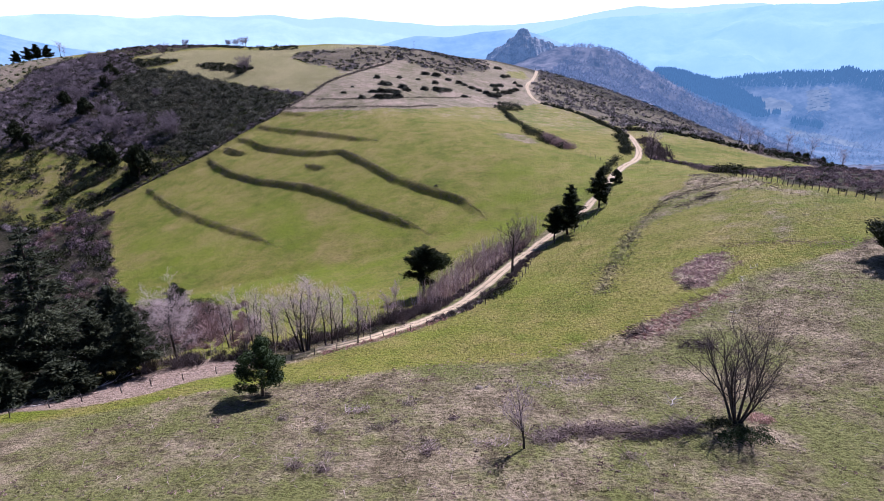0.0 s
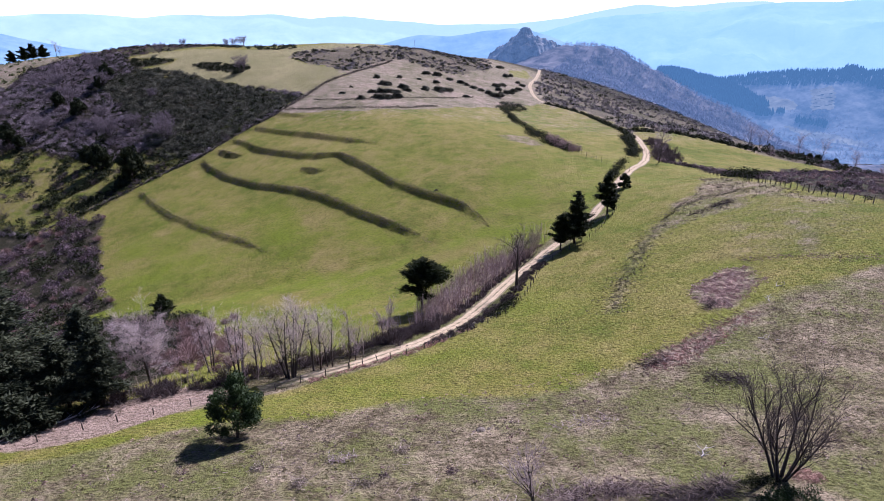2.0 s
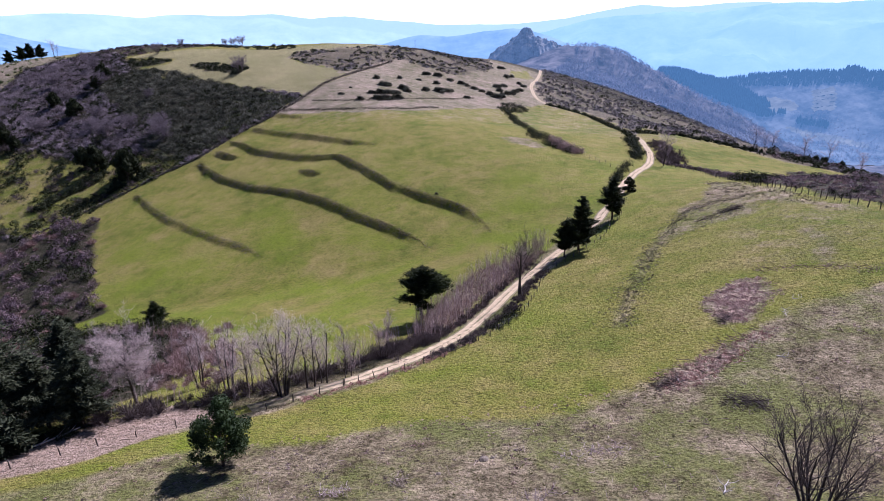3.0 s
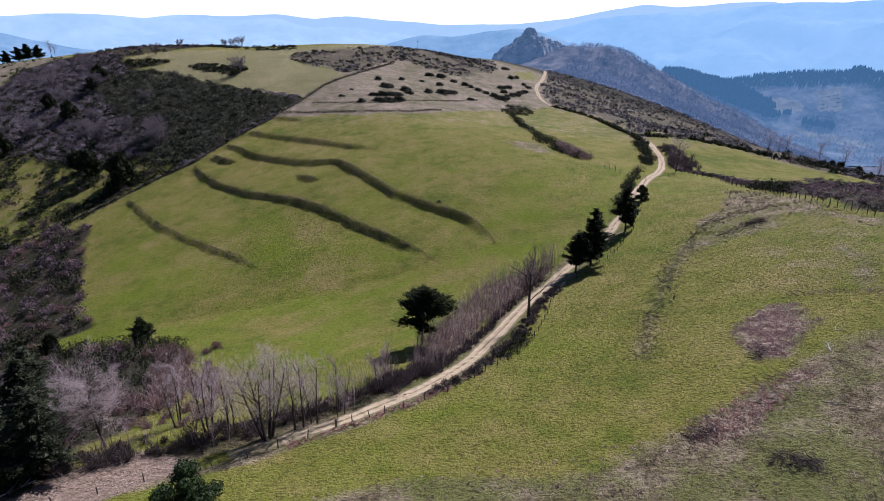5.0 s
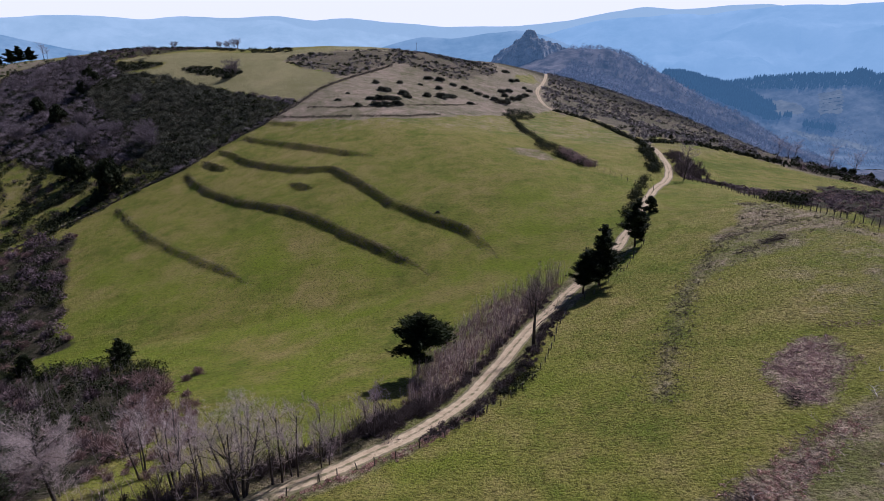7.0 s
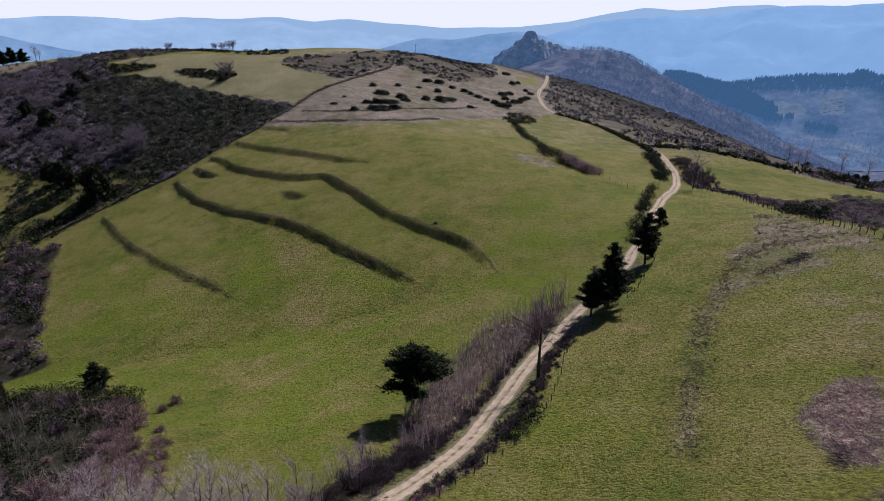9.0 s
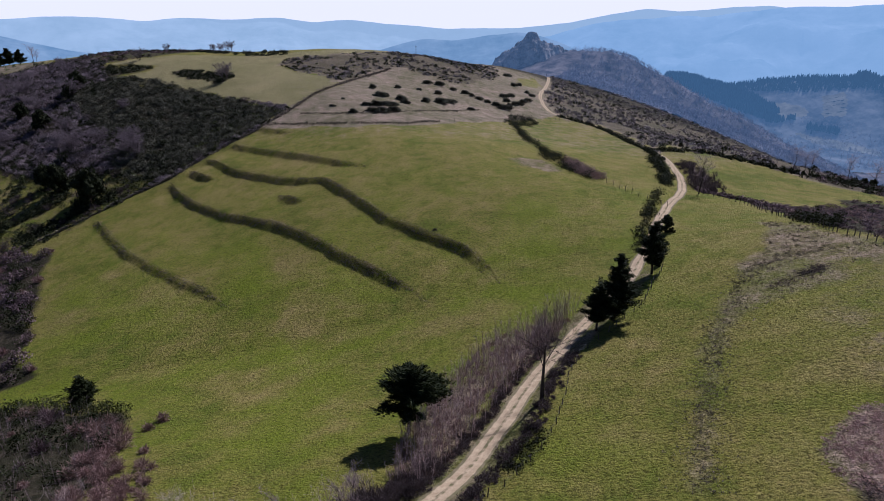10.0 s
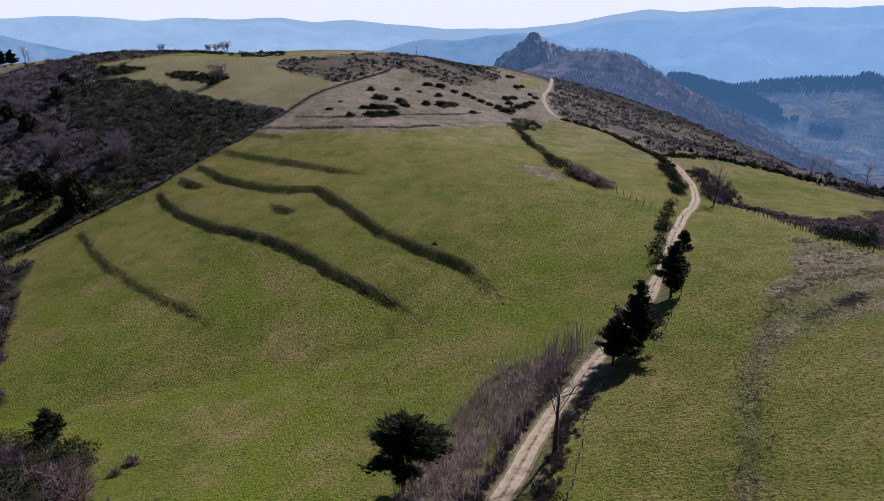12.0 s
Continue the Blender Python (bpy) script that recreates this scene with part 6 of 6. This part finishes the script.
scrub("patch_litter", patchy(in_patch(PATCH_LONG, 2600, rng), rng, 1.0, 0.1), 0.06, 0.26, 0.6, 14, 0.5, RUSSET, "red-brown dead bracken in a patch", "bracken", 130, 0.9)
scrub("patch_litter", patchy(in_patch(PATCH_ROUND, 3600, rng), rng, 1.0, 0.08), 0.06, 0.24, 0.6, 14, 0.5, MAUVE, "mauve dead litter in a round patch", "bracken", 136, 0.9)
scrub("strip_growth", patchy(beside(STRIP, 2600, rng, 1.2), rng, 1.5, 0.1), 0.06, 0.26, 0.6, 16, 0.4, BANKING, "rough dull growth along a worn strip", "undergrowth", 137, 0.9)
scrub("pile_growth", np.vstack([beside([(44, 119.5, 0), (48, 121, 0), (52.5, 123, 0)], 160, rng, 1.2), patchy(scatter(PILE_GROUND, 420, rng), rng, 3, 0.0)]), 0.10, 0.40, 0.7, 16, 0.34, DULL_LITTER, "grey-brown litter round a heap of brash", "undergrowth", 138, 0.9)
scrub("tree_foot_growth", scatter([(20, 37.6), (23.8, 38), (24.6, 40.2), (22, 40.4), (20.2, 39.6)], 34, rng), 0.3, 0.8, 0.8, 150, 0.15, HOLLY, "green undergrowth at the foot of the bare tree", "undergrowth", 131, 0.9)
scrub("foot_gorse", beside([(17.8, 40.6, 0), (20.5, 41, 0), (22, 41.4, 0)], 26, rng, 0.25), 0.25, 0.6, 0.9, 110, 0.16, GORSE, "low dark gorse beside the bare tree", "gorse", 145, 0.9)
scrub("foot_bracken", scatter([(23.5, 41.4), (25.2, 41), (26, 42.4), (24, 43)], 22, rng), 0.25, 0.6, 0.9, 90, 0.17, RUSSET, "red-brown bracken beside the bare tree", "bracken", 146, 0.9)
HEAPS = [(-9.6, 36.4, 0.7), (-2.2, 38.6, 0.8), (-15.5, 44.8, 0.4), (-6.6, 42.2, 0.4), (-4.4, 47.2, 0.35), (-11.4, 42.0, 0.35), (12.5, 36.2, 0.5)]
heaps = np.vstack([np.array([[x, y]]) + rng.normal(size=(26, 2)) * s for x, y, s in HEAPS])
scrub("heap_core", np.vstack([np.array([[x, y]]) + rng.normal(size=(9, 2)) * 0.32 for x, y in ((-9.6, 34.8), (-11.9, 35.5), (-2.0, 37.4), (-5.3, 43), (-0.2, 43.4), (7.2, 38.9))]), 0.15, 0.42, 0.9, 60, 0.22, HEATHER, "dark heaps of dead bracken stalks on the slope", "bracken", 155, 0.9)
brash("heap_stalks", np.vstack([np.array([[x, y]]) + rng.normal(size=(46, 2)) * 0.5 for x, y in ((-9.6, 34.8), (-11.9, 35.5), (-2.0, 37.4), (7.2, 38.9), (10, 39.3))]), 0.3, 0.9, DEAD_WOOD, "pale dead stalks round the bracken heaps", 156, 0.4)
scrub("bracken_heaps", heaps, 0.12, 0.45, 0.8, 44, 0.24, DULL_LITTER, "grey-brown heaps of dead bracken on the slope", "bracken", 141, 0.9)
brash("pale_heap", beside([(-9.9, 45.7, 0), (-9.2, 45.9, 0), (-8.2, 46.2, 0)], 90, rng, 0.22), 0.2, 0.6, PALE_TWIGS, "small heap of bleached cut wood", 147, 0.22)
brash("pale_litter", np.vstack([beside([(8.2, 50.3, 0), (10.3, 50.6, 0), (13.5, 51.6, 0)], 110, rng, 0.45), beside([(1.5, 38.4, 0), (4.5, 38.8, 0)], 60, rng, 0.35)]), 0.2, 0.7, PALE_TWIGS, "bleached sticks strewn in the grass", 148, 0.1)
brash("heap_brash", heaps[::2], 0.4, 1.2, DEAD_WOOD, "dead stems sticking out of the bracken heaps", 142, 0.35)
clods = np.vstack([patchy(scatter([(-24, 44), (-16, 53), (2, 57), (12, 60), (16, 56), (4, 48), (-8, 44)], 700, rng), rng, 4, 0.0), patchy(scatter(DRY_SIDE[1:13] + [(56, 30), (-30, 28)], 2600, rng), rng, 3, -0.12)])
scrub("earth_clods", clods, 0.05, 0.24, 0.6, 22, 0.34, HEATHER, "dark clods and roots on the rough slope", "clods", 143, 0.9)
# dark domes added where the firs' shade should fall on the clearing
scrub("clearing_gorse", np.vstack([beside([(-50, 51, 0), (-46, 55.5, 0), (-41.5, 58.5, 0)], 22, rng, 0.8), beside([(-43.2, 56.8, 0), (-41.4, 58.2, 0), (-38.8, 59.6, 0)], 20, rng, 0.5)]), 0.5, 1.3, 1.0, 200, 0.14, GORSE, "dark scrub standing in for the firs' shade on the clearing", "undergrowth", 144, 0.9)
TUFT_AREA = [(-32, 26), (60, 26), (66, 82), (33, 71), (11, 60), (-18, 54), (-34, 47)]
tufts = patchy(scatter(TUFT_AREA, 7000, rng), rng, 5, 0.05)
scrub("grass_tussocks", tufts, 0.06, 0.22, 0.7, 9, 0.6, TUSSOCK, "straw-coloured grass tussocks on the rough slope", "tussocks", 132, 0.9)
scrub("bracken_tussocks", patchy(scatter(TUFT_AREA, 2200, rng), rng, 7, -0.2), 0.08, 0.30, 0.5, 12, 0.5, BRACKEN, "brown dead bracken tufts on the rough slope", "bracken", 133, 0.9)
PASTURE = [(-8, 74), (4, 62), (16, 63), (34, 76), (66, 100), (68, 130), (62, 190), (48, 172), (30, 134), (14, 108)]
scrub("pasture_tufts", scatter(PASTURE, 4500, rng), 0.04, 0.13, 0.7, 9, 0.7, PASTURE_TUFT, "tufts of coarse grass in the pasture", "tussocks", 134, 0.9)
FIELD = [(-60, 118), (-92, 152), (-118, 214), (-90, 244), (-30, 258), (20, 262), (44, 180), (14, 124), (-8, 104), (-34, 104)]
scrub("field_tufts", scatter(FIELD, 6000, rng), 0.05, 0.16, 0.7, 8, 0.7, PASTURE_TUFT, "tufts of coarse grass in the terraced field", "tussocks", 135, 0.9)


def boulder(seed, size):
    bm = bmesh.new()
    bmesh.ops.create_icosphere(bm, subdivisions=3, radius=size)
    for v in bm.verts:
        n = noise.fractal(v.co * (1.1 / size) + Vector((seed, 0, 0)), 0.9, 2.1, 4)
        v.co *= 1 + 0.30 * n
        v.co.z *= 0.62
    me = bpy.data.meshes.new("boulder")
    bm.to_mesh(me)
    bm.free()
    me.materials.append(STONE)
    return new("boulder", me)


for k, (x, y, s) in enumerate(((2.2, 50.2, 0.42), (2.9, 50.5, 0.2), (11, 51.2, 0.2), (12.3, 51, 0.22), (6.3, 122.4, 0.45), (-1.4, 48.3, 0.2), (4.8, 51.6, 0.16), (13.4, 51.3, 0.15))):
    place(boulder(k * 3.1, s), on_land(x, y, s * 0.12, k * 50), "weathered grey field stone lying in the grass", "stone", "stones on the slope")


def log(length, radius, seed):
    r = np.random.default_rng(seed)
    p, seg = np.zeros(3), []
    for i in range(4):
        q = p + np.array([length / 4, r.normal() * 0.07, r.normal() * 0.03])
        seg.append([*p, *q, radius * (1 - 0.15 * i), radius * (1 - 0.15 * (i + 1))])
        p = q
    ob = new("log")
    part("stem", *chained(seg, 7), PALE_BARK, ob)
    for k in range(6):
        root, s = seg[r.integers(0, 4)], r.choice([-1, 1])
        base = np.array(root[:3])
        tip = base + np.array([r.uniform(0.05, 0.3) * length, s * r.uniform(0.25, 0.7), r.uniform(0.1, 0.6)])
        mid = (base + tip) / 2 + r.normal(size=3) * 0.06
        part("branch", *chained([[*base, *mid, radius * 0.55, radius * 0.4], [*mid, *tip, radius * 0.4, radius * 0.18]], 5), PALE_BARK, ob)
    return ob


for k, (x, y, l, a) in enumerate(((37.6, 74.5, 1.7, 70), (32.2, 65.4, 2.0, -20), (40.4, 78.7, 1.7, 10), (21.6, 62.3, 1.1, 60), (18.5, 44.5, 1.6, 60), (-45, 53, 4.0, 35), (-49, 52, 5.0, 10), (-41, 56.5, 4.5, 50), (-52, 49, 4.0, 30), (-46.5, 51, 4.5, 20), (-48, 54, 3.5, 60))):
    place(log(l, (0.05 if l < 3 else 0.09) + 0.008 * (k % 3), k), on_land(x, y, -0.08, a), "bleached fallen branch lying on the ground", "log", "fallen branches")
